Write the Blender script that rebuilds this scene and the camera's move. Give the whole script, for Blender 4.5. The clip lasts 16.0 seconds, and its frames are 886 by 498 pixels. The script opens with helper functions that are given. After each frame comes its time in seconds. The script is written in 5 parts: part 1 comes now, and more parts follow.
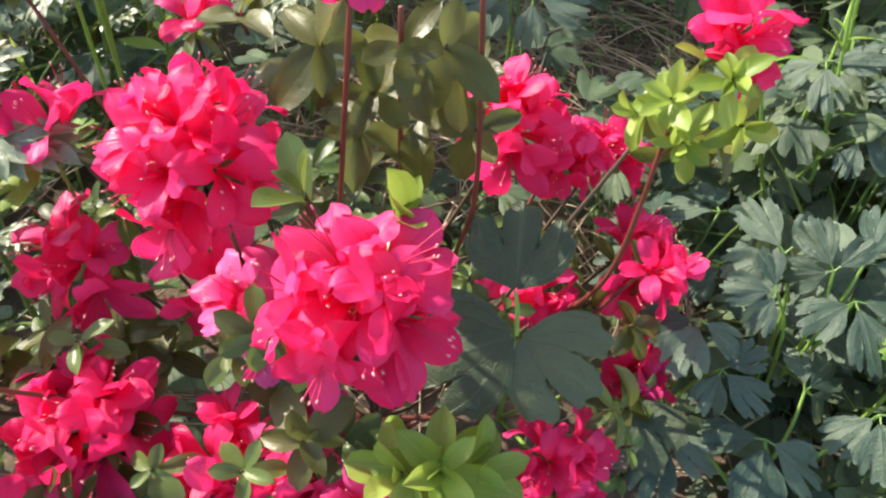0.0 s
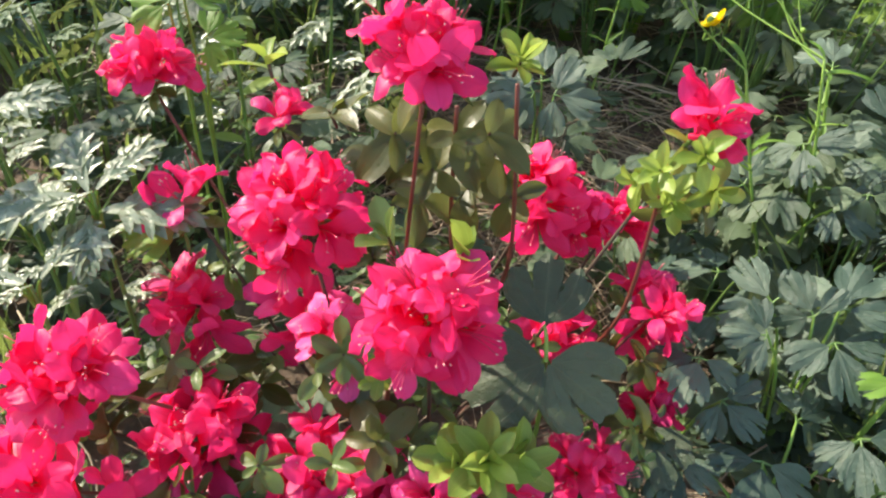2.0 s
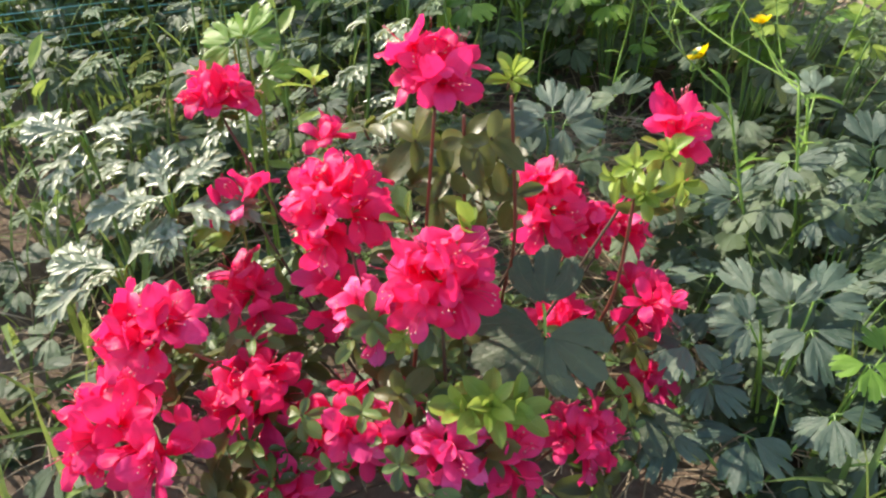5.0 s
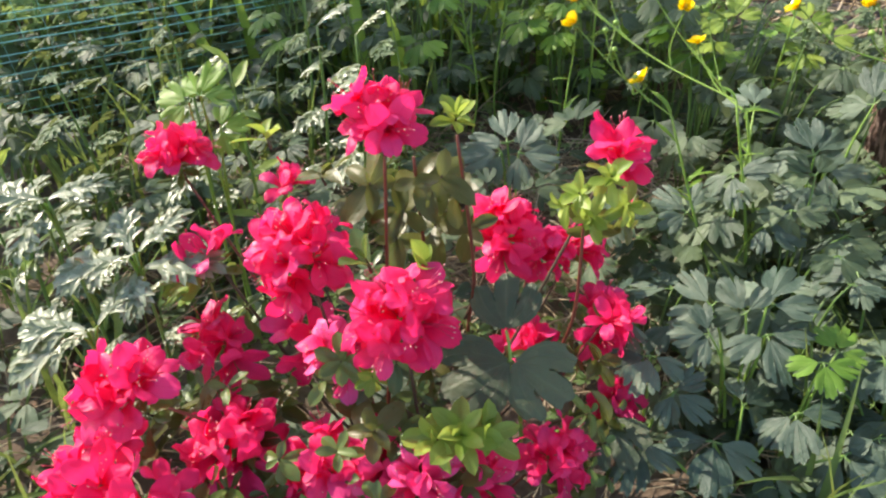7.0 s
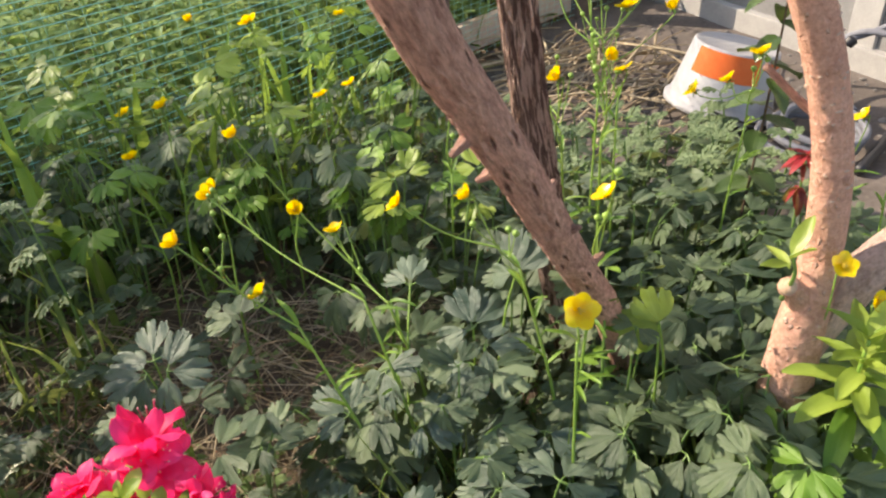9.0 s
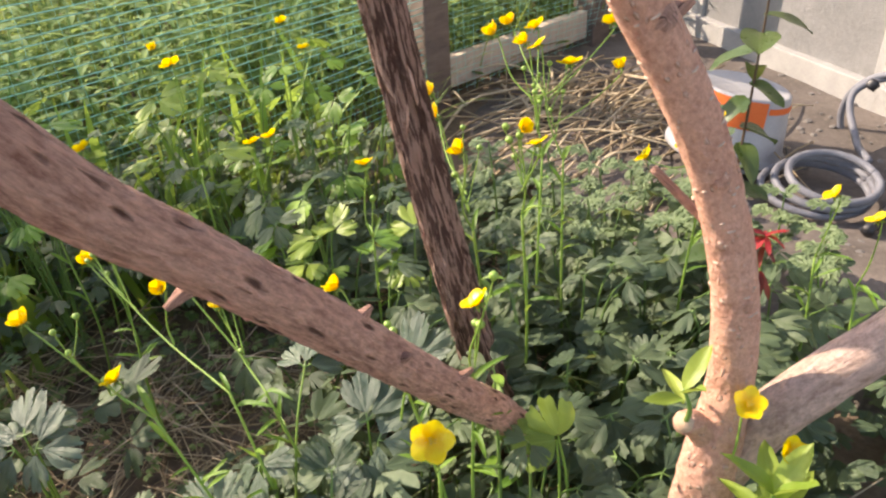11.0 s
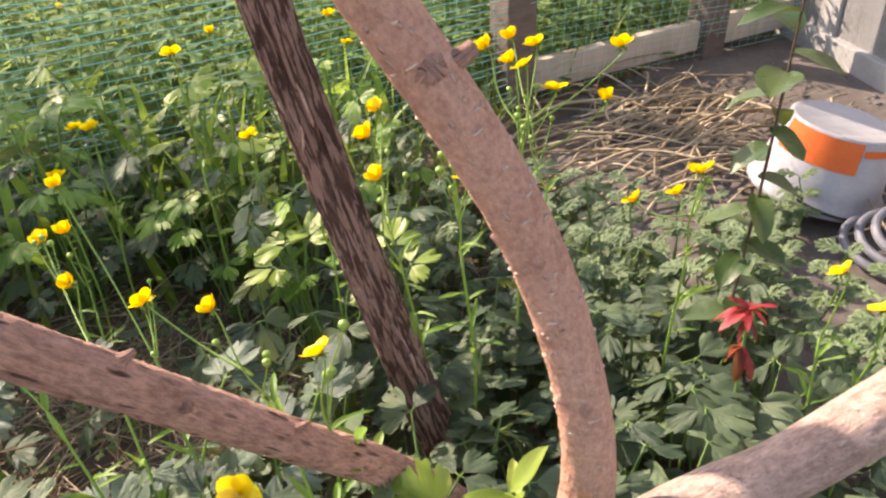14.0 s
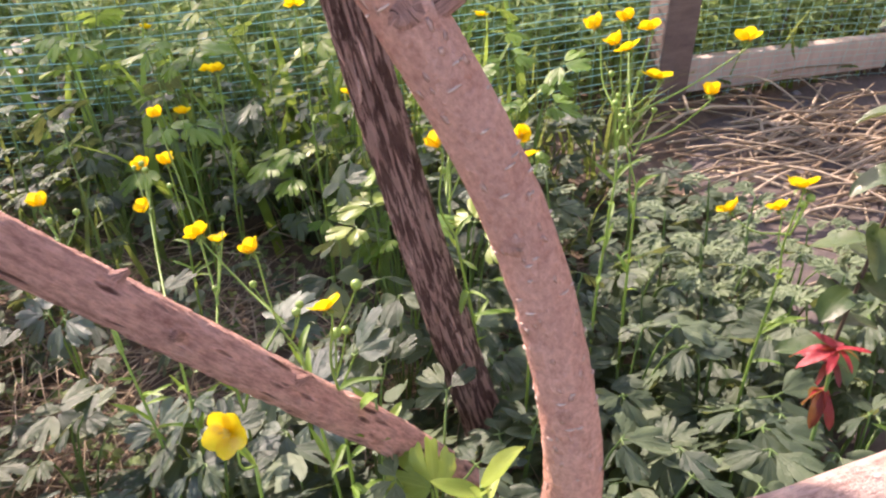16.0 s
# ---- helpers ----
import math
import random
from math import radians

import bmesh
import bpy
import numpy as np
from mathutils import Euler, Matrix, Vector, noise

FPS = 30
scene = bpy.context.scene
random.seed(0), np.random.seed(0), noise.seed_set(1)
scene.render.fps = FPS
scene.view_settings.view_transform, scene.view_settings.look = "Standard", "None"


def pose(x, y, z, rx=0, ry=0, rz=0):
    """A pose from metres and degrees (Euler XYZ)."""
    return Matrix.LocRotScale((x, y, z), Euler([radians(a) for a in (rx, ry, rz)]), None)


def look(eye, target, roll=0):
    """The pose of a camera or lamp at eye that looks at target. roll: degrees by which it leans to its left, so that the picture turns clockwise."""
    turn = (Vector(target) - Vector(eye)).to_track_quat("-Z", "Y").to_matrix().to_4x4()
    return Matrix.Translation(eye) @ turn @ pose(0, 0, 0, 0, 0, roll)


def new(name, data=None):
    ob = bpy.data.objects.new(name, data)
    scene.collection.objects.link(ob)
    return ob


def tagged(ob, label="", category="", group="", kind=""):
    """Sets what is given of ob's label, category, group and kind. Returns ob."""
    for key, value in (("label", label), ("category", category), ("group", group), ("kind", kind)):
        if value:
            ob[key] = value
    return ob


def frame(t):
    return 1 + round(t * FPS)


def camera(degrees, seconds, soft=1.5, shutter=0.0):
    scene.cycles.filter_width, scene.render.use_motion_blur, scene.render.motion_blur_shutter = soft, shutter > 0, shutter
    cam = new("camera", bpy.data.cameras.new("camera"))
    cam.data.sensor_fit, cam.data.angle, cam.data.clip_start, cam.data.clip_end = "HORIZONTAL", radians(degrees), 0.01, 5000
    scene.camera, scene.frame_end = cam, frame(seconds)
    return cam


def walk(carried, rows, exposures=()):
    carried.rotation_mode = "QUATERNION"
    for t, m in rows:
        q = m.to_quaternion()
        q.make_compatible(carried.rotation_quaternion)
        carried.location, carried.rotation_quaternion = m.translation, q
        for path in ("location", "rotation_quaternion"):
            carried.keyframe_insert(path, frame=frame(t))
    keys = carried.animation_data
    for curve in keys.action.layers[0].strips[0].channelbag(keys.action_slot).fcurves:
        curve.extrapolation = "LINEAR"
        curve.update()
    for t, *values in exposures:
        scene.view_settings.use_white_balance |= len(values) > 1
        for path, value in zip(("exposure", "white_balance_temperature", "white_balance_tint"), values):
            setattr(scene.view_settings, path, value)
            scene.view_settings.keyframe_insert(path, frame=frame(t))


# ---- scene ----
cam = camera(60.8, 16.0, soft=2.3)
PATH = [
    (0, (0.084, -0.029, 0.577), (0.12, 1.24, -0.969), 8.7),
    (0.5, (0.081, -0.049, 0.594), (0.107, 1.228, -0.945), 8.5),
    (1, (0.074, -0.067, 0.603), (0.079, 1.252, -0.9), 7.8),
    (1.5, (0.068, -0.092, 0.621), (0.044, 1.281, -0.833), 6.8),
    (2, (0.073, -0.125, 0.64), (0.016, 1.31, -0.752), 5.4),
    (2.5, (0.078, -0.148, 0.644), (-0.008, 1.335, -0.695), 4.6),
    (3, (0.088, -0.169, 0.649), (-0.021, 1.344, -0.654), 4.2),
    (3.5, (0.094, -0.187, 0.652), (-0.038, 1.338, -0.635), 3.9),
    (4, (0.106, -0.205, 0.655), (-0.049, 1.318, -0.632), 3.5),
    (4.2, (0.106, -0.213, 0.658), (-0.056, 1.306, -0.633), 3.3),
    (6.3, (0.115, -0.238, 0.684), (-0.076, 1.301, -0.579), -0.1),
    (6.5, (0.118, -0.238, 0.685), (-0.061, 1.306, -0.575), -0.2),
    (7, (0.123, -0.243, 0.689), (-0.013, 1.331, -0.538), -1.2),
    (7.5, (0.18, -0.222, 0.718), (0.106, 1.378, -0.48), -1.8),
    (8, (0.279, -0.177, 0.747), (0.287, 1.442, -0.428), -2.2),
    (8.5, (0.368, -0.145, 0.759), (0.473, 1.499, -0.376), -2.9),
    (9, (0.391, -0.094, 0.773), (0.598, 1.563, -0.328), -3.2),
    (9.5, (0.392, -0.057, 0.783), (0.666, 1.602, -0.299), -3.4),
    (10, (0.437, -0.028, 0.785), (0.749, 1.633, -0.285), -3.2),
    (10.2, (0.467, -0.016, 0.787), (0.749, 1.648, -0.286), -2.8),
    (12.3, (0.62, 0.025, 0.785), (0.49, 1.704, -0.292), -5.1),
    (12.5, (0.619, 0.038, 0.787), (0.479, 1.718, -0.289), -4.9),
    (13, (0.642, 0.071, 0.774), (0.471, 1.746, -0.306), -4.4),
    (13.5, (0.72, 0.093, 0.779), (0.517, 1.76, -0.307), -3.4),
    (14, (0.764, 0.08, 0.782), (0.503, 1.737, -0.307), -2.3),
    (14.5, (0.761, 0.104, 0.754), (0.428, 1.736, -0.354), -1.3),
    (15, (0.78, 0.126, 0.737), (0.358, 1.732, -0.378), 1.1),
    (15.5, (0.802, 0.123, 0.738), (0.246, 1.689, -0.375), 0.3),
    (16, (0.844, 0.119, 0.757), (0.205, 1.656, -0.352), -0.9),
]
walk(cam, [(t, look(eye, target, roll)) for t, eye, target, roll in PATH], [(0, 1.22, 6900, 10), (3.5, 1.1, 6900, 11), (7, 1.12, 7000, 12), (9, 1.0, 7700, 14), (10.5, 1.2, 7800, 17), (14.5, 1.32, 7700, 24), (16, 1.42, 7200, 36)])

# ---- light ----
SUN_WAY = Vector((-0.74, 0.42, 0.57)).normalized()
world = bpy.data.worlds.new("sky")
scene.world = world
world.use_nodes = True
wn = world.node_tree.nodes
sky = wn.new("ShaderNodeTexSky")
sky.sky_type = "NISHITA"
sky.sun_disc = False
sky.sun_elevation = math.asin(SUN_WAY.z)
sky.sun_rotation = math.atan2(SUN_WAY.x, SUN_WAY.y)
world.node_tree.links.new(sky.outputs[0], wn["Background"].inputs[0])
wn["Background"].inputs[1].default_value = 0.165
sun = new("sun", bpy.data.lights.new("sun", "SUN"))
sun.data.energy = 4.2
sun.data.angle = radians(0.6)
sun.data.color = (1.0, 0.93, 0.82)
sun.matrix_world = look((0, 0, 0), -SUN_WAY) @ Matrix.Identity(4)

rng = np.random.default_rng(7)


def uni(a, b):
    return float(rng.uniform(a, b))


# ---- materials ----
def material(name, colour, rough=0.6, gloss=0.5, metal=0.0):
    m = bpy.data.materials.new(name)
    m.use_nodes = True
    b = m.node_tree.nodes["Principled BSDF"]
    b.inputs["Base Color"].default_value = (*colour, 1)
    b.inputs["Roughness"].default_value = rough
    b.inputs["Metallic"].default_value = metal
    b.inputs["Specular IOR Level"].default_value = gloss
    return m, m.node_tree, b


def node(tree, kind, **values):
    n = tree.nodes.new(kind)
    for key, value in values.items():
        n.inputs[key].default_value = value
    return n


def ramp(tree, source, stops):
    r = tree.nodes.new("ShaderNodeValToRGB")
    e = r.color_ramp.elements
    while len(e) < len(stops):
        e.new(0.5)
    for el, (pos, col) in zip(e, stops):
        el.position, el.color = pos, (*col, 1)
    tree.links.new(source, r.inputs[0])
    return r.outputs[0]


def bump(tree, bsdf, height, strength, distance):
    n = node(tree, "ShaderNodeBump", Strength=strength, Distance=distance)
    tree.links.new(height, n.inputs["Height"])
    tree.links.new(n.outputs[0], bsdf.inputs["Normal"])


def mixed(tree, a, b, fac, blend="MIX"):
    n = tree.nodes.new("ShaderNodeMix")
    n.data_type, n.blend_type = "RGBA", blend
    for socket, value in ((n.inputs[0], fac), (n.inputs[6], a), (n.inputs[7], b)):
        if isinstance(value, (int, float)):
            socket.default_value = value
        elif isinstance(value, tuple):
            socket.default_value = (*value, 1)
        else:
            tree.links.new(value, socket)
    return n.outputs[2]


def math_node(tree, op, a, b=0.0):
    n = tree.nodes.new("ShaderNodeMath")
    n.operation = op
    for socket, value in zip(n.inputs, (a, b)):
        if isinstance(value, (int, float)):
            socket.default_value = value
        else:
            tree.links.new(value, socket)
    return n.outputs[0]


def leaf_material(name, dark, light, rough, gloss, through_light, ribs, rib_colour, rib_bump=0.35, through_colour=None, petal=False, slant=3.0, rib_mix=0.35, sharp=16.0):
    """A thin blade with ribs, blotches, gloss and light coming through it."""
    m, t, b = material(name, dark, rough, gloss)
    uv = t.nodes.new("ShaderNodeUVMap")
    split = t.nodes.new("ShaderNodeSeparateXYZ")
    t.links.new(uv.outputs[0], split.inputs[0])
    info = t.nodes.new("ShaderNodeObjectInfo")
    geo = t.nodes.new("ShaderNodeNewGeometry")
    pick = math_node(t, "FRACT", math_node(t, "ADD", info.outputs["Random"], geo.outputs["Random Per Island"]))
    blot = node(t, "ShaderNodeTexNoise", Scale=70.0, Detail=5.0, Roughness=0.65)
    t.links.new(geo.outputs["Position"], blot.inputs["Vector"])
    fine = node(t, "ShaderNodeTexNoise", Scale=900.0, Detail=2.0)
    t.links.new(geo.outputs["Position"], fine.inputs["Vector"])
    mix1 = math_node(t, "ADD", math_node(t, "MULTIPLY", pick, 0.65), math_node(t, "MULTIPLY", blot.outputs[0], 0.5))
    col = ramp(t, mix1, [(0.25, dark), (0.85, light)])
    wave = math_node(t, "ABSOLUTE", math_node(t, "SINE", math_node(t, "ADD", math_node(t, "MULTIPLY", split.outputs[0], ribs), math_node(t, "MULTIPLY", split.outputs[1], 0.0 if petal else slant))))
    rib = math_node(t, "POWER", math_node(t, "SUBTRACT", 1.0, wave), sharp)
    mid = math_node(t, "POWER", math_node(t, "SUBTRACT", 1.0, math_node(t, "ABSOLUTE", split.outputs[0])), 26.0)
    veins = math_node(t, "MAXIMUM", rib, mid)
    col = mixed(t, col, rib_colour, math_node(t, "MULTIPLY", veins, rib_mix))
    if petal:
        throat = ramp(t, split.outputs[1], [(0.25, (0.75, 0.75, 0.75)), (0.62, (0, 0, 0))])
        col = mixed(t, col, rib_colour, throat)
    t.links.new(col, b.inputs["Base Color"])
    h = math_node(t, "ADD", math_node(t, "MULTIPLY", veins, -1.0 if petal else -0.22), math_node(t, "ADD", math_node(t, "MULTIPLY", blot.outputs[0], 1.2), math_node(t, "MULTIPLY", fine.outputs[0], 0.3)))
    bump(t, b, h, rib_bump, 0.0012 if petal else 0.0024)
    rr = ramp(t, blot.outputs[0], [(0.3, (rough - 0.1,) * 3), (0.7, (min(1, rough + 0.15),) * 3)])
    t.links.new(rr, b.inputs["Roughness"])
    tr = t.nodes.new("ShaderNodeBsdfTranslucent")
    if through_colour:
        tr.inputs[0].default_value = (*through_colour, 1)
    else:
        t.links.new(mixed(t, col, (0.9, 1.0, 0.2), 0.25, "MIX"), tr.inputs[0])
    ms = t.nodes.new("ShaderNodeMixShader")
    ms.inputs[0].default_value = through_light
    t.links.new(b.outputs[0], ms.inputs[1])
    t.links.new(tr.outputs[0], ms.inputs[2])
    t.links.new(ms.outputs[0], t.nodes["Material Output"].inputs[0])
    return m


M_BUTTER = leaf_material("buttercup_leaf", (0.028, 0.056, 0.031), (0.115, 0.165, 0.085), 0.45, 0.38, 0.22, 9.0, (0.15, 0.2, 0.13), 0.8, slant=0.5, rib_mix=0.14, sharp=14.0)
# Paler, bluer copy of the buttercup leaf: sky sheen put into the colour.
M_BUTTERSKYLIT = leaf_material("skylit_buttercup_leaf", (0.035, 0.07, 0.048), (0.12, 0.17, 0.115), 0.42, 0.5, 0.18, 9.0, (0.18, 0.23, 0.16), 0.9, slant=0.5, rib_mix=0.14, sharp=14.0)
M_BIGLEAF = leaf_material("deep_green_leaf", (0.028, 0.05, 0.026), (0.095, 0.12, 0.06), 0.4, 0.45, 0.08, 11.0, (0.15, 0.19, 0.10), 0.9, slant=0.5, rib_mix=0.3, sharp=12.0)
M_LIME = leaf_material("young_and_sunlit_leaf", (0.15, 0.25, 0.03), (0.33, 0.44, 0.08), 0.4, 0.5, 0.4, 10.0, (0.42, 0.55, 0.15), 0.2)
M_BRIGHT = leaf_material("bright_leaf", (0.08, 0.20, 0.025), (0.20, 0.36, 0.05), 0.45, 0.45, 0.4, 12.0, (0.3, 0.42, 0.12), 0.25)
M_AZLEAF = leaf_material("azalea_leaf", (0.045, 0.085, 0.022), (0.12, 0.19, 0.045), 0.33, 0.5, 0.25, 9.0, (0.16, 0.22, 0.07), 0.3)
M_OLIVE = leaf_material("olive_leaf", (0.045, 0.058, 0.015), (0.125, 0.125, 0.035), 0.34, 0.42, 0.25, 9.0, (0.16, 0.15, 0.05), 0.3)
M_SILVER = leaf_material("mugwort_leaf", (0.12, 0.165, 0.085), (0.30, 0.34, 0.22), 0.3, 0.8, 0.2, 8.0, (0.28, 0.32, 0.2), 0.3)
M_MEADOW = leaf_material("meadow_leaf", (0.10, 0.19, 0.07), (0.28, 0.39, 0.18), 0.7, 0.15, 0.45, 12.0, (0.3, 0.4, 0.18), 0.15)
M_WEED = leaf_material("weed_leaf", (0.08, 0.13, 0.06), (0.19, 0.26, 0.13), 0.55, 0.35, 0.2, 8.0, (0.2, 0.26, 0.16), 0.3)
M_DARKROUND = leaf_material("sapling_leaf", (0.03, 0.065, 0.02), (0.07, 0.11, 0.03), 0.32, 0.45, 0.12, 10.0, (0.10, 0.14, 0.05), 0.3)
M_REDLEAF = leaf_material("red_leaf", (0.15, 0.006, 0.016), (0.34, 0.02, 0.03), 0.4, 0.4, 0.22, 10.0, (0.42, 0.1, 0.08), 0.3)
M_GRASS = leaf_material("grass_blade", (0.055, 0.11, 0.03), (0.18, 0.26, 0.075), 0.55, 0.22, 0.38, 9.0, (0.2, 0.3, 0.1), 0.1)
M_DRY = leaf_material("dry_grass", (0.26, 0.19, 0.12), (0.56, 0.46, 0.32), 0.7, 0.2, 0.1, 6.0, (0.3, 0.25, 0.16), 0.2)
M_PETAL = leaf_material("azalea_petal", (0.88, 0.016, 0.14), (0.97, 0.075, 0.30), 0.42, 0.32, 0.48, 7.0, (0.66, 0.006, 0.085), 0.3, (0.98, 0.028, 0.17), True)
M_PETALPINK = leaf_material("pale_azalea_petal", (0.84, 0.035, 0.20), (0.93, 0.12, 0.37), 0.42, 0.32, 0.32, 7.0, (0.58, 0.01, 0.11), 0.25, (0.95, 0.03, 0.18), True)
M_YELLOW = leaf_material("buttercup_petal", (0.86, 0.59, 0.006), (0.93, 0.75, 0.018), 0.22, 0.55, 0.4, 8.0, (0.8, 0.45, 0.0), 0.1, (0.95, 0.73, 0.01), True)
M_STAMEN = material("stamen", (0.62, 0.03, 0.10), 0.5)[0]
M_ANTHERPINK = material("pale_anther", (0.72, 0.30, 0.30), 0.6)[0]
M_ANTHER = material("anther", (0.75, 0.55, 0.06), 0.7)[0]
M_STEM = material("green_stem", (0.13, 0.23, 0.055), 0.45)[0]
M_STALK = material("flower_stalk_green", (0.21, 0.35, 0.06), 0.45)[0]
M_REDSTEM = material("red_stem", (0.17, 0.045, 0.03), 0.5)[0]
M_BROWNSTEM = material("brown_stem", (0.08, 0.05, 0.03), 0.7)[0]


def bark_material(name, deep, pale, along, around, contrast, depth, spots=None, spot_scale=(30.0, 150.0), blend=0.2, middle=0.5, soft=0.35, spot_mix=0.5, spot_rise=0.4, crisp=0.55):
    """Bark laid out round and along a stem: ridges and furrows, fine grain, pale flecks."""
    m, t, b = material(name, pale, 0.85, 0.25)
    uv = t.nodes.new("ShaderNodeUVMap")
    mp = node(t, "ShaderNodeMapping", Scale=(around, along, 1.0))
    t.links.new(uv.outputs[0], mp.inputs[0])
    warp = node(t, "ShaderNodeTexNoise", Scale=1.0, Detail=8.0, Roughness=crisp, Distortion=0.35)
    t.links.new(mp.outputs[0], warp.inputs["Vector"])
    coord = t.nodes.new("ShaderNodeTexCoord")
    fine = node(t, "ShaderNodeTexNoise", Scale=300.0, Detail=7.0, Roughness=0.75)
    t.links.new(coord.outputs["Object"], fine.inputs["Vector"])
    broad = node(t, "ShaderNodeTexNoise", Scale=22.0, Detail=5.0, Roughness=0.6)
    t.links.new(coord.outputs["Object"], broad.inputs["Vector"])
    mean = tuple((p + q) / 2 for p, q in zip(deep, pale))
    col = ramp(t, warp.outputs[0], [(middle - contrast, deep), (middle, mean), (middle + contrast, pale)])
    col = mixed(t, col, ramp(t, fine.outputs[0], [(0.36, tuple(c * 0.3 for c in pale)), (0.64, tuple(min(1, c * 1.45) for c in pale))]), blend)
    col = mixed(t, col, ramp(t, broad.outputs[0], [(0.35, deep), (0.7, tuple(min(1, c * 1.2) for c in pale))]), soft * 0.85)
    mp3 = node(t, "ShaderNodeMapping", Scale=(around * 3.1, along * 3.4, 1.0))
    t.links.new(uv.outputs[0], mp3.inputs[0])
    fibre = node(t, "ShaderNodeTexNoise", Scale=1.0, Detail=6.0, Roughness=0.7)
    t.links.new(mp3.outputs[0], fibre.inputs["Vector"])
    col = mixed(t, col, ramp(t, fibre.outputs[0], [(0.38, deep), (0.6, tuple(min(1, c * 1.15) for c in pale))]), soft)
    h = math_node(t, "ADD", warp.outputs[0], math_node(t, "ADD", math_node(t, "MULTIPLY", fine.outputs[0], 0.35), math_node(t, "MULTIPLY", fibre.outputs[0], 0.6)))
    if spots:
        mp2 = node(t, "ShaderNodeMapping", Scale=(*spot_scale, 1.0))
        t.links.new(uv.outputs[0], mp2.inputs[0])
        bent = mixed(t, mp2.outputs[0], warp.outputs[1], 0.9, "ADD")
        vor = node(t, "ShaderNodeTexVoronoi", Scale=1.0, Randomness=1.0)
        t.links.new(bent, vor.inputs["Vector"])
        mark = ramp(t, vor.outputs["Distance"], [(0.1, (1, 1, 1)), (0.24, (0, 0, 0))])
        col = mixed(t, col, spots, math_node(t, "MULTIPLY", mark, spot_mix))
        h = math_node(t, "ADD", h, math_node(t, "MULTIPLY", mark, spot_rise))
    t.links.new(col, b.inputs["Base Color"])
    bump(t, b, h, 1.0, depth)
    return m


def rough_surface(name, a, b_col, scale, rough=0.9, depth=0.004, speck=None):
    m, t, b = material(name, a, rough, 0.2)
    coord = t.nodes.new("ShaderNodeTexCoord")
    n1 = node(t, "ShaderNodeTexNoise", Scale=scale, Detail=8.0, Roughness=0.65)
    n2 = node(t, "ShaderNodeTexNoise", Scale=scale * 14, Detail=6.0, Roughness=0.7)
    for n in (n1, n2):
        t.links.new(coord.outputs["Object"], n.inputs["Vector"])
    s = math_node(t, "ADD", math_node(t, "MULTIPLY", n1.outputs[0], 0.6), math_node(t, "MULTIPLY", n2.outputs[0], 0.4))
    col = ramp(t, s, [(0.36, a), (0.66, b_col)])
    if speck:
        v = node(t, "ShaderNodeTexVoronoi", Scale=scale * 9)
        t.links.new(coord.outputs["Object"], v.inputs["Vector"])
        col = mixed(t, col, speck, ramp(t, v.outputs["Distance"], [(0.1, (1, 1, 1)), (0.25, (0, 0, 0))]))
    t.links.new(col, b.inputs["Base Color"])
    bump(t, b, s, 0.8, depth)
    return m


M_BARKDARK = bark_material("furrowed_bark", (0.075, 0.03, 0.023), (0.68, 0.46, 0.38), 22.0, 26.0, 0.03, 0.016, blend=0.1, middle=0.51, soft=0.1, crisp=0.66)
M_BARKSTRIP = bark_material("loose_bark", (0.16, 0.08, 0.06), (0.70, 0.50, 0.42), 40.0, 6.0, 0.12, 0.002, blend=0.3)
M_BARKPALE = bark_material("smooth_bark", (0.50, 0.22, 0.155), (0.86, 0.50, 0.375), 60.0, 9.0, 0.16, 0.006, (0.88, 0.72, 0.60), (14.0, 90.0), 0.35, spot_mix=0.4, spot_rise=0.6)
M_BARKBOUGH = bark_material("pale_bough_bark", (0.30, 0.17, 0.13), (0.84, 0.60, 0.51), 34.0, 10.0, 0.11, 0.009, (0.88, 0.76, 0.67), (10.0, 46.0), blend=0.3, middle=0.47, spot_mix=0.35)
M_BARKMID = bark_material("leaning_bark", (0.30, 0.125, 0.095), (0.88, 0.52, 0.41), 22.0, 10.0, 0.075, 0.010, (0.075, 0.028, 0.022), (11.0, 24.0), blend=0.32, middle=0.45, soft=0.45, spot_mix=0.85, spot_rise=-0.9)
M_FLECK = rough_surface("pale_fleck", (0.52, 0.36, 0.28), (0.72, 0.56, 0.45), 60.0, 0.8, 0.001)
M_CUTWOOD = bark_material("cut_wood", (0.32, 0.2, 0.13), (0.58, 0.42, 0.3), 3.0, 3.0, 0.25, 0.001)


M_SOIL = rough_surface("soil", (0.085, 0.062, 0.045), (0.25, 0.185, 0.135), 9.0, 0.95, 0.012, (0.2, 0.15, 0.10))
M_PAVE = rough_surface("dusty_concrete", (0.095, 0.08, 0.07), (0.20, 0.17, 0.152), 5.0, 0.92, 0.004, (0.2, 0.17, 0.14))
M_WALL = rough_surface("grey_plaster", (0.19, 0.188, 0.186), (0.27, 0.265, 0.26), 6.0, 0.8, 0.006)
M_TRIM = rough_surface("pale_board", (0.32, 0.31, 0.30), (0.44, 0.43, 0.41), 12.0, 0.6, 0.002)
M_POST = bark_material("post_wood", (0.10, 0.075, 0.065), (0.22, 0.165, 0.14), 3.0, 16.0, 0.2, 0.002)
M_BOARD = bark_material("board_wood", (0.42, 0.33, 0.27), (0.66, 0.53, 0.44), 16.0, 2.0, 0.3, 0.001)
M_NET = material("net_plastic", (0.34, 0.74, 0.68), 0.4)[0]
M_WHITE = rough_surface("white_plastic", (0.32, 0.32, 0.34), (0.45, 0.445, 0.45), 8.0, 0.4, 0.0005)
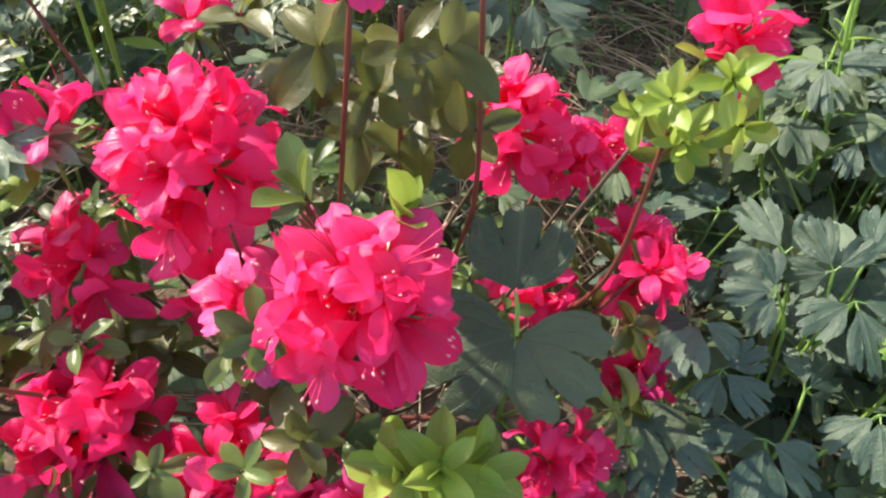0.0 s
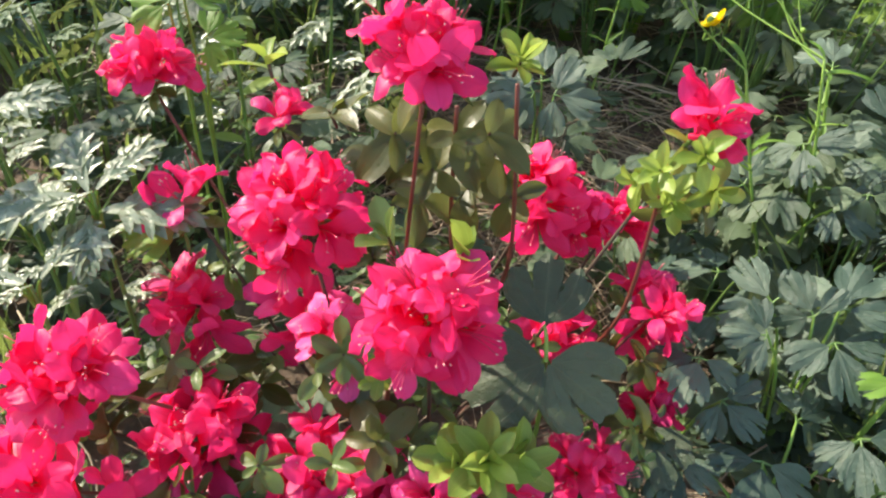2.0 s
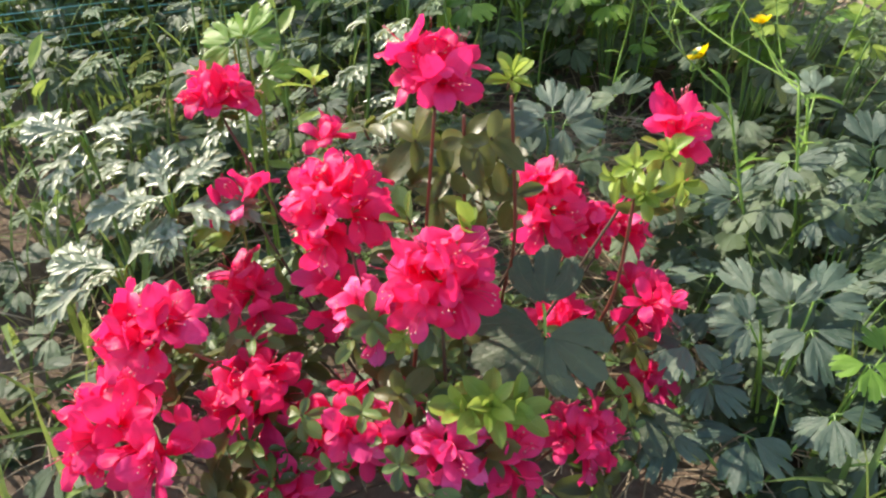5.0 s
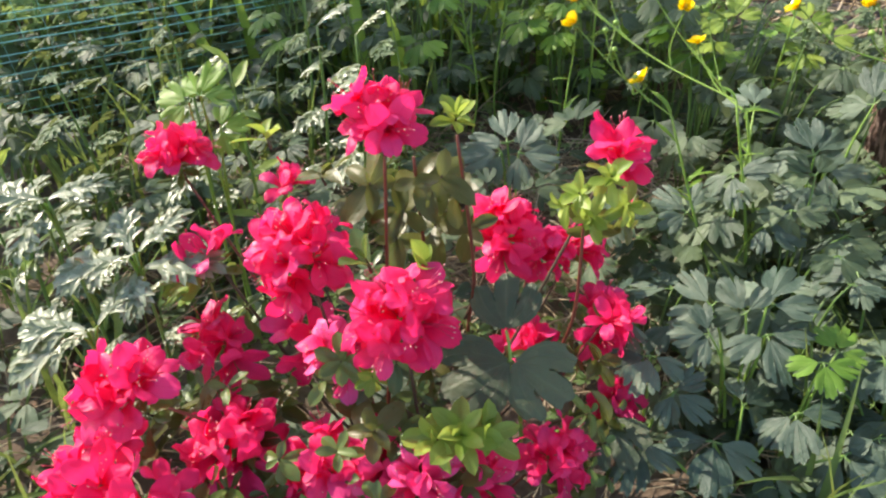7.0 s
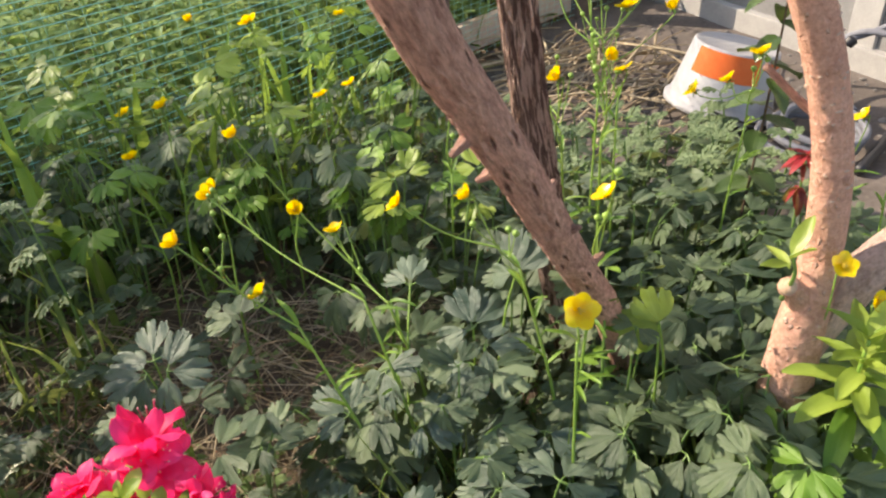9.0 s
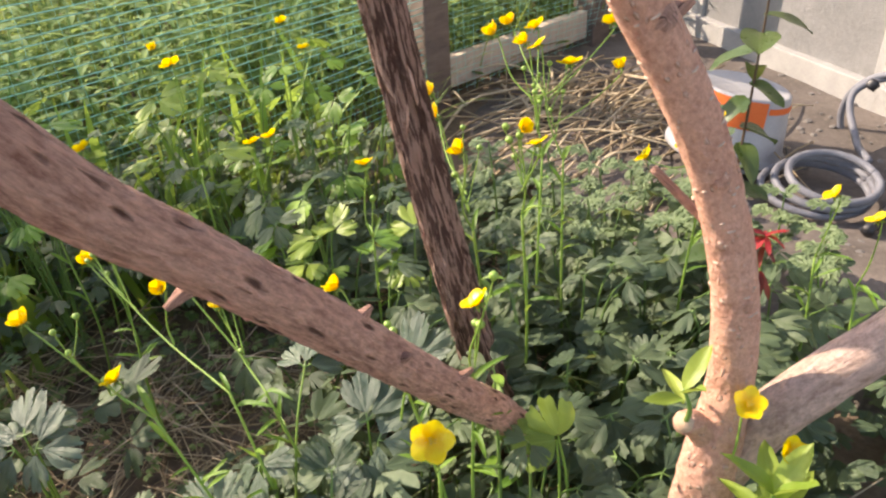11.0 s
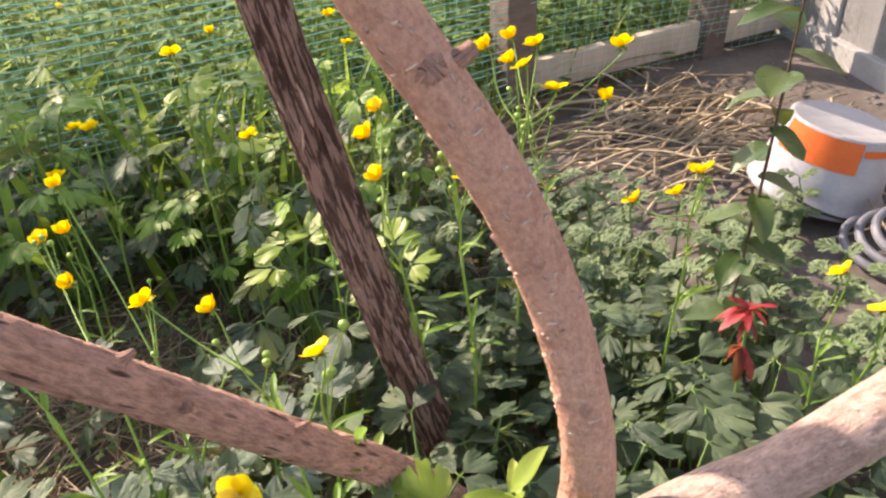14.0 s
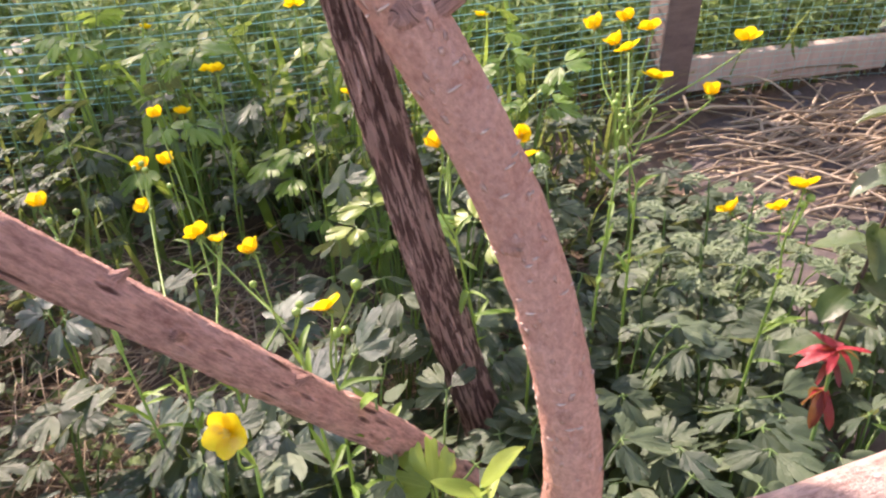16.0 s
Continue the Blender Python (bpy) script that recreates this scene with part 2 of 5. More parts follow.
M_ORANGE = rough_surface("orange_print", (0.72, 0.13, 0.03), (0.8, 0.18, 0.05), 10.0, 0.45, 0.0005)
M_HOSE = rough_surface("grey_hose", (0.15, 0.155, 0.18), (0.23, 0.235, 0.26), 30.0, 0.5, 0.0008)
M_PIPE = material("black_pipe", (0.02, 0.02, 0.024), 0.45)[0]
M_WIRE = material("dark_wire", (0.05, 0.05, 0.05), 0.4, 0.5, 0.6)[0]
M_GRIT = rough_surface("grey_stone", (0.12, 0.11, 0.10), (0.27, 0.25, 0.235), 25.0, 0.9, 0.003)


# ---- mesh building ----
class Shape:
    """Vertices, faces, uv and material numbers, gathered piece by piece."""

    def __init__(self):
        self.v, self.f, self.uv, self.m = [], [], [], []
        self.n = 0

    def add(self, v, f, uv, mat=0):
        self.v.append(np.asarray(v, float))
        self.uv.append(np.asarray(uv, float))
        self.f.extend([tuple(int(i) + self.n for i in face) for face in f])
        self.m.extend([mat] * len(f))
        self.n += len(v)
        return self

    def arrays(self):
        return np.concatenate(self.v), self.f, np.concatenate(self.uv), self.m


def mesh_of(name, v, f, uv, mats, numbers=None, smooth=True):
    me = bpy.data.meshes.new(name)
    me.from_pydata([tuple(map(float, p)) for p in v], [], f)
    layer = me.uv_layers.new(name="UVMap")
    loops = np.empty(len(me.loops), dtype=np.int32)
    me.loops.foreach_get("vertex_index", loops)
    layer.data.foreach_set("uv", np.asarray(uv, dtype=np.float32)[loops].ravel())
    for m in mats:
        me.materials.append(m)
    if numbers is not None:
        me.polygons.foreach_set("material_index", np.asarray(numbers, dtype=np.int32))
    me.polygons.foreach_set("use_smooth", np.full(len(me.polygons), smooth))
    me.update()
    return me


def shape_mesh(name, shape, mats, smooth=True):
    v, f, uv, m = shape.arrays()
    return mesh_of(name, v, f, uv, mats, m, smooth)


def part(name, me, parent, m=None, label=""):
    """One mesh object under a thing or part; m is its pose in the world."""
    ob = new(name, me)
    if parent is not None:
        ob.parent = parent
        base = parent.matrix_basis if parent.parent is None else parent.parent.matrix_basis @ parent.matrix_basis
        ob.matrix_parent_inverse = Matrix.Identity(4)
        ob.matrix_basis = base.inverted() @ (m or Matrix.Identity(4))
    elif m is not None:
        ob.matrix_basis = m
    if label:
        ob["label"] = label
    return ob


def thing(name, at, label, category, group="", kind=""):
    ob = new(name)
    ob.empty_display_size = 0.02
    ob.matrix_basis = Matrix.Translation(at)
    return tagged(ob, label, category, group, kind)


def frame_of(way, spin=0.0):
    """A turn that takes +z to way."""
    q = Vector(way).normalized().to_track_quat("Z", "Y")
    return q.to_matrix().to_4x4() @ Matrix.Rotation(spin, 4, "Z")


def smooth_line(points, n):
    """Catmull-Rom through the points."""
    p = np.asarray(points, float)
    p = np.vstack([2 * p[0] - p[1], p, 2 * p[-1] - p[-2]])
    out = []
    for s in np.linspace(0, len(points) - 1 - 1e-6, n):
        i = int(s)
        t = s - i
        a, b, c, d = p[i : i + 4]
        out.append(0.5 * (2 * b + (c - a) * t + (2 * a - 5 * b + 4 * c - d) * t * t + (3 * b - a - 3 * c + d) * t**3))
    return np.array(out)


def tube(shape, points, radii, sides=8, rings=12, mat=0, rough=None, cap=True):
    """A tapered tube along a smooth line; rough(angle, along) scales the radius."""
    line = smooth_line(points, rings) if len(points) > 2 else np.linspace(points[0], points[-1], rings)
    rad = np.interp(np.linspace(0, 1, rings), np.linspace(0, 1, len(radii)), radii)
    way = np.gradient(line, axis=0)
    way /= np.linalg.norm(way, axis=1)[:, None] + 1e-12
    ref = np.array([0.31, 0.92, 0.23]) if abs(way[0][1]) < 0.9 else np.array([1.0, 0.1, 0.2])
    length = np.concatenate([[0], np.cumsum(np.linalg.norm(np.diff(line, axis=0), axis=1))])
    v, uv, f = [], [], []
    for i in range(rings):
        a = np.cross(way[i], ref)
        a /= np.linalg.norm(a)
        b = np.cross(way[i], a)
        for k in range(sides + 1):
            ang = 2 * math.pi * k / sides
            r = rad[i] * (rough(ang, length[i]) if rough else 1.0)
            v.append(line[i] + r * (math.cos(ang) * a + math.sin(ang) * b))
            uv.append((k / sides, length[i]))
    for i in range(rings - 1):
        for k in range(sides):
            q = i * (sides + 1) + k
            f.append((q, q + 1, q + sides + 2, q + sides + 1))
    if cap:
        for i, turn in ((0, 1), (rings - 1, -1)):
            v.append(line[i] + way[i] * rad[i] * 0.3 * (-turn))
            uv.append((0.5, length[i]))
            for k in range(sides):
                q = i * (sides + 1) + k
                f.append((q + 1, q, len(v) - 1) if turn == 1 else (q, q + 1, len(v) - 1))
    return shape.add(v, f, uv, mat)


def oval_blade(length, width, fold=0.25, droop=0.3, wave=0.0, tip=1.0, n=7, seed=0, belly=0.8):
    """An oval leaf or petal from the origin along +y, face up."""
    v, uv, f = [], [], []
    cols = (-1.0, -0.55, 0.0, 0.55, 1.0)
    for i in range(n + 1):
        s = i / n
        w = width * 0.5 * (math.sin(math.pi * min(1, s**belly * 0.93 + 0.035)) ** 0.62) * (1 if s < 1 else 0.12 * tip)
        y = length * s
        for c in cols:
            z = abs(c) * w * fold * 2 - droop * length * s * s + wave * length * math.sin(7.0 * s + c * 2.2 + seed) * abs(c)
            v.append((c * w, y, z))
            uv.append((c, s))
    for i in range(n):
        for k in range(4):
            q = i * 5 + k
            f.append((q, q + 1, q + 6, q + 5))
    return np.array(v), f, np.array(uv)


def fan_leaflet(length, half, samples=19, rings=(0.06, 0.35, 0.62, 0.84, 1.0), cuts=((-0.4, 0.3), (0.38, 0.3)), teeth=0.07, cup=0.14, droop=0.25, seed=0.0):
    """A wedge-shaped leaflet from the origin along +y, slit into lobes with rounded teeth."""
    v, uv, f = [], [], []
    for j in range(samples):
        u = -1 + 2 * j / (samples - 1)
        r = length * (1 - 0.22 * abs(u) ** 2.3)
        notch = 0.0
        for c, d in cuts:
            notch += d * math.exp(-(((u - c) / 0.05) ** 2)) + 0.16 * d * math.exp(-(((u - c) / 0.17) ** 2))
        if samples > 12:
            notch += teeth * (0.5 + 0.5 * math.cos(u * 20.0 + seed)) ** 1.3
        lobe = min(abs(u - c) for c in (-0.68, 0.0, 0.68)) / 0.34
        for s in rings:
            a = u * half * (1.28 - 0.42 * s * s)
            q = s * r * (1 - notch * s**2.2)
            d = q / length
            x = math.sin(a) * q * (1.0 if s > 0.3 else 0.8)
            y = math.cos(a) * q
            z = length * (cup * u * u * d - droop * d * d + 0.05 * math.sin(4.5 * u + seed) * d * d - 0.03 * lobe * lobe * d + 0.03 * math.sin(9.0 * d + 5.0 * u + seed) * d)
            v.append((x, y, z))
            uv.append((u, s))
    m = len(rings)
    for j in range(samples - 1):
        for k in range(m - 1):
            q = j * m + k
            f.append((q + m, q, q + 1, q + m + 1))
    return np.array(v), f, np.array(uv)


def placed(piece, turn, at=(0, 0, 0)):
    v, f, uv = piece
    r = np.array(turn.to_3x3())
    return v @ r.T + np.asarray(at), f, uv


def rot(z=0.0, x=0.0, y=0.0):
    return Matrix.Rotation(z, 4, "Z") @ Matrix.Rotation(x, 4, "X") @ Matrix.Rotation(y, 4, "Y")


def buttercup_leaf(seed, coarse=False, size=1.0, spread=1.0):
    """A leaf of three stalked, lobed leaflets; its stalk joins at the origin."""
    r = np.random.default_rng(seed)
    sh = Shape()
    for ang, ln in ((0, 1.0), (1.25, 0.88), (-1.25, 0.88)):
        k = 11 if coarse else 45
        rings = (0.1, 0.6, 1.0) if coarse else (0.05, 0.3, 0.55, 0.78, 0.92, 1.0)
        lf = fan_leaflet(size * ln * r.uniform(0.9, 1.08), r.uniform(0.56, 0.74) * spread, k, rings, ((r.uniform(-0.44, -0.32), r.uniform(0.22, 0.5)), (r.uniform(0.32, 0.44), r.uniform(0.22, 0.5))), 0.085, r.uniform(0.02, 0.14), r.uniform(0.05, 0.32), r.uniform(0, 6))
        a = ang + r.normal(0, 0.12)
        sh.add(*placed(lf, rot(a, r.normal(-0.05, 0.15)), (-math.sin(a) * 0.12 * size, math.cos(a) * 0.12 * size, 0)))
        if not coarse:
            tube(sh, [(0, 0, -0.01 * size), (-math.sin(a) * 0.16 * size, math.cos(a) * 0.16 * size, -0.004 * size)], [0.022 * size, 0.016 * size], 5, 2, 1, cap=False)
    return sh


def ground_height(x, y):
    s = min(1.0, max(0.0, (y - 0.5) / 0.9))
    return -0.055 * s * s * (3 - 2 * s) + 0.008 * noise.noise(Vector((x * 5, y * 5, 0.3)))


# ---- setting ----
def make_ground():
    sh = Shape()
    v, uv, f = [], [], []
    axis = np.concatenate([[-60, -25, -10, -5, -3], np.linspace(-1.6, 3.2, 97), [4, 6, 11, 26, 60]])
    axis_y = np.concatenate([[-60, -25, -10, -5, -2.5], np.linspace(-1.2, 3.6, 97), [5, 7, 12, 27, 60]])
    for y in axis_y:
        for x in axis:
            v.append((x, y, ground_height(x, y)))
            uv.append((x, y))
    k = len(axis)
    for j in range(len(axis_y) - 1):
        for i in range(k - 1):
            q = j * k + i
            f.append((q, q + 1, q + k + 1, q + k))
    sh.add(v, f, uv)
    return tagged(new("ground", shape_mesh("ground", sh, [M_SOIL])), "dark crumbly garden soil with leaf litter", "ground", kind="structure")


make_ground()


def make_pavement():
    """A dusty concrete yard beside the bed, with an uneven edge."""
    sh = Shape()
    v, uv, f = [], [], []
    nx, ny = 60, 60
    for j in range(ny + 1):
        y = 0.5 + 3.2 * j / ny
        edge = 1.02 + 0.10 * noise.noise(Vector((y * 2.2, 0.5, 0))) + (0.0 if y > 0.95 else (0.95 - y) * 0.9) - 0.22 * max(0.0, min(1.0, (y - 1.25) / 0.4)) + 0.42 * max(0.0, y - 2.0)
        for i in range(nx + 1):
            s = i / nx
            x = edge + (3.4 - edge) * s**1.5
            lift = 0.012 * min(1, s * 14) + 0.004 * noise.noise(Vector((x * 6, y * 6, 2)))
            v.append((x, y, -0.055 + lift if y > 1.4 else ground_height(x, y) + lift))
            uv.append((x, y))
    for j in range(ny):
        for i in range(nx):
            q = j * (nx + 1) + i
            f.append((q, q + 1, q + nx + 2, q + nx + 1))
    sh.add(v, f, uv)
    return tagged(new("pavement", shape_mesh("pavement", sh, [M_PAVE])), "dusty grey concrete yard beside the flower bed", "pavement", kind="structure")


make_pavement()


def box(sh, lo, hi, m=None, mat=0, bevel=0.0):
    bm = bmesh.new()
    bmesh.ops.create_cube(bm, size=1.0)
    for vert in bm.verts:
        vert.co = Vector([(lo[k] + hi[k]) / 2 + vert.co[k] * (hi[k] - lo[k]) for k in range(3)])
    if bevel:
        bmesh.ops.bevel(bm, geom=bm.edges[:], offset=bevel, segments=2, affect="EDGES", profile=0.6)
    if m is not None:
        bmesh.ops.transform(bm, matrix=m, verts=bm.verts)
    bm.verts.ensure_lookup_table()
    v = [tuple(x.co) for x in bm.verts]
    inv = m.inverted() if m is not None else Matrix.Identity(4)
    uv = []
    for p in v:
        q = inv @ Vector(p)
        uv.append((q.y + q.z, q.x))
    f = [tuple(x.index for x in face.verts) for face in bm.faces]
    bm.free()
    return sh.add(v, f, uv, mat)


WALL_A, WALL_B = Vector((1.831, 1.829, -0.06)), Vector((1.92, 1.538, -0.06))


def make_shed():
    """The shed's wall: plastered panels, a pale foot board, seams between the panels."""
    way = (WALL_A - WALL_B).normalized()
    ang = math.atan2(way.y, way.x)
    m = Matrix.Translation(WALL_A) @ Matrix.Rotation(ang, 4, "Z")
    wall = tagged(new("wall_shed"), "light grey plastered shed wall with a pale foot board", "wall", kind="structure")
    wall.matrix_basis = m
    for i in range(4):
        sh = Shape()
        x0 = -1.6 + 0.8 * i + 0.006
        box(sh, (x0, -0.12, 0.03), (x0 + 0.788, -0.012, 2.3), m, 0, 0.004)
        part("wall_panel", shape_mesh("wall_panel", sh, [M_WALL], False), wall)
    for i in range(4):
        sh = Shape()
        x0 = -0.03 + 0.8 * (i - 1)
        box(sh, (x0 - 0.045, -0.13, 0.08), (x0 + 0.045, -0.0, 2.3), m, 0, 0.003)
        part("cover_strip", shape_mesh("cover_strip", sh, [M_TRIM], False), wall)
    sh = Shape()
    box(sh, (-1.6, -0.13, 0.0), (1.6, 0.018, 0.085), m, 0, 0.004)
    part("foot_board", shape_mesh("foot_board", sh, [M_TRIM], False), wall)


make_shed()


# ---- fence ----
FENCE_A, FENCE_WAY = Vector((0.66, 2.09, -0.05)), Vector((0.79, 0.613, 0)).normalized()


def make_fence():
    fence = thing("garden_fence", FENCE_A, "low wooden fence with green plastic netting", "fence")
    m0 = Matrix.Translation(FENCE_A) @ Matrix.Rotation(math.atan2(FENCE_WAY.y, FENCE_WAY.x), 4, "Z")
    for s in (-2.55, 0.0, 0.74, 1.9):
        sh = Shape()
        box(sh, (s - 0.045, -0.045, -0.05), (s + 0.045, 0.045, 1.1), m0, 0, 0.006)
        part("post", shape_mesh("post", sh, [M_POST], False), fence, label="weathered brown square post")
    for a, b in ((0.05, 0.69), (0.79, 1.85)):
        sh = Shape()
        box(sh, (a, -0.02, 0.035), (b, 0.012, 0.125), m0, 0, 0.003)
        part("board", shape_mesh("board", sh, [M_BOARD], False), fence, label="pale sawn board along the ground")
    sh = Shape()
    for a, b, r in ((-2.55, -0.02, 0.0014), (0.02, 1.9, 0.0007)):
        for k in range(46):
            z = 0.02 + k * 0.019
            pts = [m0 @ Vector((s, -0.05 + 0.02 * math.sin(s * 3.1 + k * 0.2), z + 0.014 * math.sin(s * 2.3 + 1) + 0.003 * math.sin(k * 3 + s * 7))) for s in np.linspace(a, b, 14)]
            tube(sh, pts, [r, r], 4, 18, 0, cap=False)
    for k in range(120):
        s = -2.55 + 4.45 * k / 119
        pts = [m0 @ Vector((s + 0.006 * math.sin(z * 9 + k), -0.05 + 0.02 * math.sin(s * 3.1 + z * 8), z)) for z in (0.02, 0.3, 0.6, 0.88)]
        tube(sh, pts, [0.0004, 0.0004], 4, 7, 0, cap=False)
    part("netting", shape_mesh("netting", sh, [M_NET]), fence, label="green plastic mesh netting")


make_fence()


# ---- trunks ----
def furrow(scale, depth, stretch):
    def f(a, s):
        p = Vector((math.cos(a) * scale, math.sin(a) * scale, s * stretch))
        n1 = noise.noise(p)
        n2 = noise.noise(Vector((math.cos(a) * 0.9, math.sin(a) * 0.9, s * 6.0)))
        return 1 + depth * (1 - abs(n1) * 2.4) + 0.07 * n2
    return f


def make_trunk(name, base, label, lines):
    tree = thing(name, base, label, "tree")
    for pname, pts, rad, mat, rough, plabel in lines:
        sh = Shape()
        length = sum((Vector(a) - Vector(b)).length for a, b in zip(pts, pts[1:]))
        tube(sh, pts, rad, 96 if mat is M_BARKDARK else 52, max(24, int(length / 0.006)), 0, rough)
        part(pname, shape_mesh(pname, sh, [mat]), tree, label=plabel)
    return tree


DK = [(0.690, 0.712, -0.06), (0.681, 0.707, 0.0), (0.635, 0.679, 0.2), (0.595, 0.651, 0.4), (0.561, 0.622, 0.6), (0.533, 0.594, 0.8), (0.50, 0.55, 1.1), (0.47, 0.5, 1.7)]
DK_RADII = [0.026, 0.024, 0.0205, 0.0185, 0.0172, 0.0165, 0.016, 0.015]
dark = make_trunk("dark_tree", (0.69, 0.712, -0.02), "dark tree stem with deeply furrowed stringy bark", [("trunk", DK, DK_RADII, M_BARKDARK, furrow(5.0, 0.16, 26.0), "")])
DARK_AXIS = smooth_line(DK, 600)
strips = np.random.default_rng(77)
for k in range(34):
    i = int(strips.integers(40, 330))
    n = int(strips.integers(12, 34))
    a = strips.uniform(0, 2 * math.pi)
    pts = []
    for j in (0, n // 3, 2 * n // 3, n):
        p, q = Vector(DARK_AXIS[i + j]), Vector(DARK_AXIS[i + j + 1])
        along = (q - p).normalized()
        side = along.cross(Vector((0, -1, 0))).normalized()
        face = side.cross(along)
        w = a + strips.normal(0, 0.06)
        pts.append(p + (side * math.cos(w) + face * math.sin(w)) * (np.interp((i + j) / 599, np.linspace(0, 1, 8), DK_RADII) + (-0.0002 if 0 < j < n else -0.0016)))
    sh = Shape()
    tube(sh, pts, [0.0008, 0.0022, 0.0019, 0.0007], 7, 22, 0, furrow(2.0, 0.2, 120.0))
    part("bark_strip", shape_mesh("bark_strip", sh, [M_BARKSTRIP]), dark)
BO = [(0.745, 0.64, -0.03), (0.70, 0.588, 0.12), (0.640, 0.515, 0.263), (0.595, 0.461, 0.348), (0.55, 0.406, 0.435), (0.513, 0.36, 0.508), (0.483, 0.323, 0.566), (0.46, 0.296, 0.609), (0.43, 0.26, 0.665), (0.36, 0.19, 0.82), (0.28, 0.1, 1.05), (0.2, 0.02, 1.5)]
leaning = make_trunk("leaning_tree", (0.745, 0.64, -0.02), "leaning brown tree stem with rough flaking bark", [("trunk", BO, [0.019, 0.0175, 0.0158, 0.0155, 0.0153, 0.015, 0.0148, 0.0148, 0.0146, 0.0145, 0.0142, 0.013], M_BARKMID, furrow(3.4, 0.09, 60.0), "")])
T3 = [(0.80, 0.41, -0.03), (0.796, 0.408, 0.12), (0.790, 0.407, 0.28), (0.800, 0.419, 0.38), (0.786, 0.420, 0.48), (0.751, 0.421, 0.58), (0.695, 0.413, 0.68), (0.634, 0.396, 0.78), (0.562, 0.363, 0.88), (0.44, 0.33, 1.05), (0.36, 0.3, 1.6)]
RB = [(0.788, 0.412, 0.18), (0.800, 0.415, 0.265), (0.842, 0.413, 0.345), (0.92, 0.408, 0.43), (1.01, 0.415, 0.535), (1.12, 0.425, 0.655), (1.3, 0.45, 0.9), (1.5, 0.47, 1.3)]
STUB = [(0.785, 0.41, 0.33), (0.770, 0.404, 0.352), (0.758, 0.396, 0.362)]
TWIG = [(0.785, 0.43, 0.50), (0.765, 0.445, 0.515), (0.735, 0.46, 0.545)]
pale = make_trunk("forked_tree", (0.79, 0.41, -0.02), "forked young tree with smooth pinkish brown bark and pale flecks", [
    ("trunk", T3, [0.03, 0.0285, 0.023, 0.0168, 0.0157, 0.0152, 0.0155, 0.016, 0.016, 0.015, 0.013], M_BARKPALE, furrow(2.4, 0.05, 60.0), ""),
    ("bough", RB, [0.019, 0.0205, 0.0205, 0.019, 0.0182, 0.0175, 0.016, 0.014], M_BARKBOUGH, furrow(1.8, 0.05, 20.0), "sunlit side bough"),
    ("cut_stub", STUB, [0.012, 0.0095, 0.0088], M_BARKPALE, furrow(1.6, 0.06, 30.0), "short sawn-off side stub"),
    ("twig", TWIG, [0.0042, 0.0036, 0.003], M_BARKMID, None, "broken reddish twig"),
    ("twig", [(0.712, 0.415, 0.66), (0.722, 0.417, 0.666), (0.729, 0.419, 0.671)], [0.006, 0.005, 0.0042], M_BARKMID, None, "broken reddish twig"),
])
sh = Shape()
tube(sh, [(0.7588, 0.3965, 0.3615), (0.7572, 0.3953, 0.3626)], [0.0082, 0.0078], 18, 3, 0)
part("cut_face", shape_mesh("stub_cut", sh, [M_CUTWOOD]), pale, label="weathered sawn face")
AXIS = smooth_line(T3, 400)
for z, way, r in ((0.557, (-0.1, -1, 0.25), 0.0055), (0.458, (0.15, -1, 0.2), 0.005), (0.662, (0.35, -0.85, 0.35), 0.007), (0.425, (-0.9, -0.4, 0.1), 0.004), (0.33, (0.4, -0.9, 0.0), 0.005)):
    centre = Vector(AXIS[int(np.argmin(np.abs(AXIS[:, 2] - z)))])
    d = Vector(way).normalized()
    p = centre + d * 0.0162
    sh = Shape()
    tube(sh, [p - d * 0.006, p - d * 0.002, p + d * 0.0008, p + d * 0.0002, p - d * 0.0015], [r * 1.3, r * 1.05, r * 0.7, r * 0.4, r * 0.05], 16, 12, 0, furrow(2.0, 0.16, 90))
    part("knot", shape_mesh("knot", sh, [M_BARKMID if r > 0.006 else M_BARKPALE]), pale, label="healed bark knot")
lent = Shape()
bumps = np.random.default_rng(61)
for k in range(150):
    i = int(bumps.integers(120, 330))
    p, q = Vector(AXIS[i]), Vector(AXIS[i + 1])
    along = (q - p).normalized()
    side = along.cross(Vector((0, -1, 0.2))).normalized()
    face = side.cross(along).normalized()
    a = bumps.uniform(0, 2 * math.pi)
    d = side * math.cos(a) + face * math.sin(a)
    w = along.cross(d).normalized() * bumps.uniform(0.0012, 0.0034)
    at = p + d * 0.0156
    tube(lent, [at - w, at - w * 0.4 + d * 0.0008, at + w * 0.4 + d * 0.0008, at + w], [0.0003, 0.0008, 0.0007, 0.0003], 7, 7, 0)
part("bark_fleck", shape_mesh("bark_flecks", lent, [M_FLECK]), pale, label="raised pale flecks across the bark")["kind"] = "stuff"
LEAN = smooth_line(BO, 400)
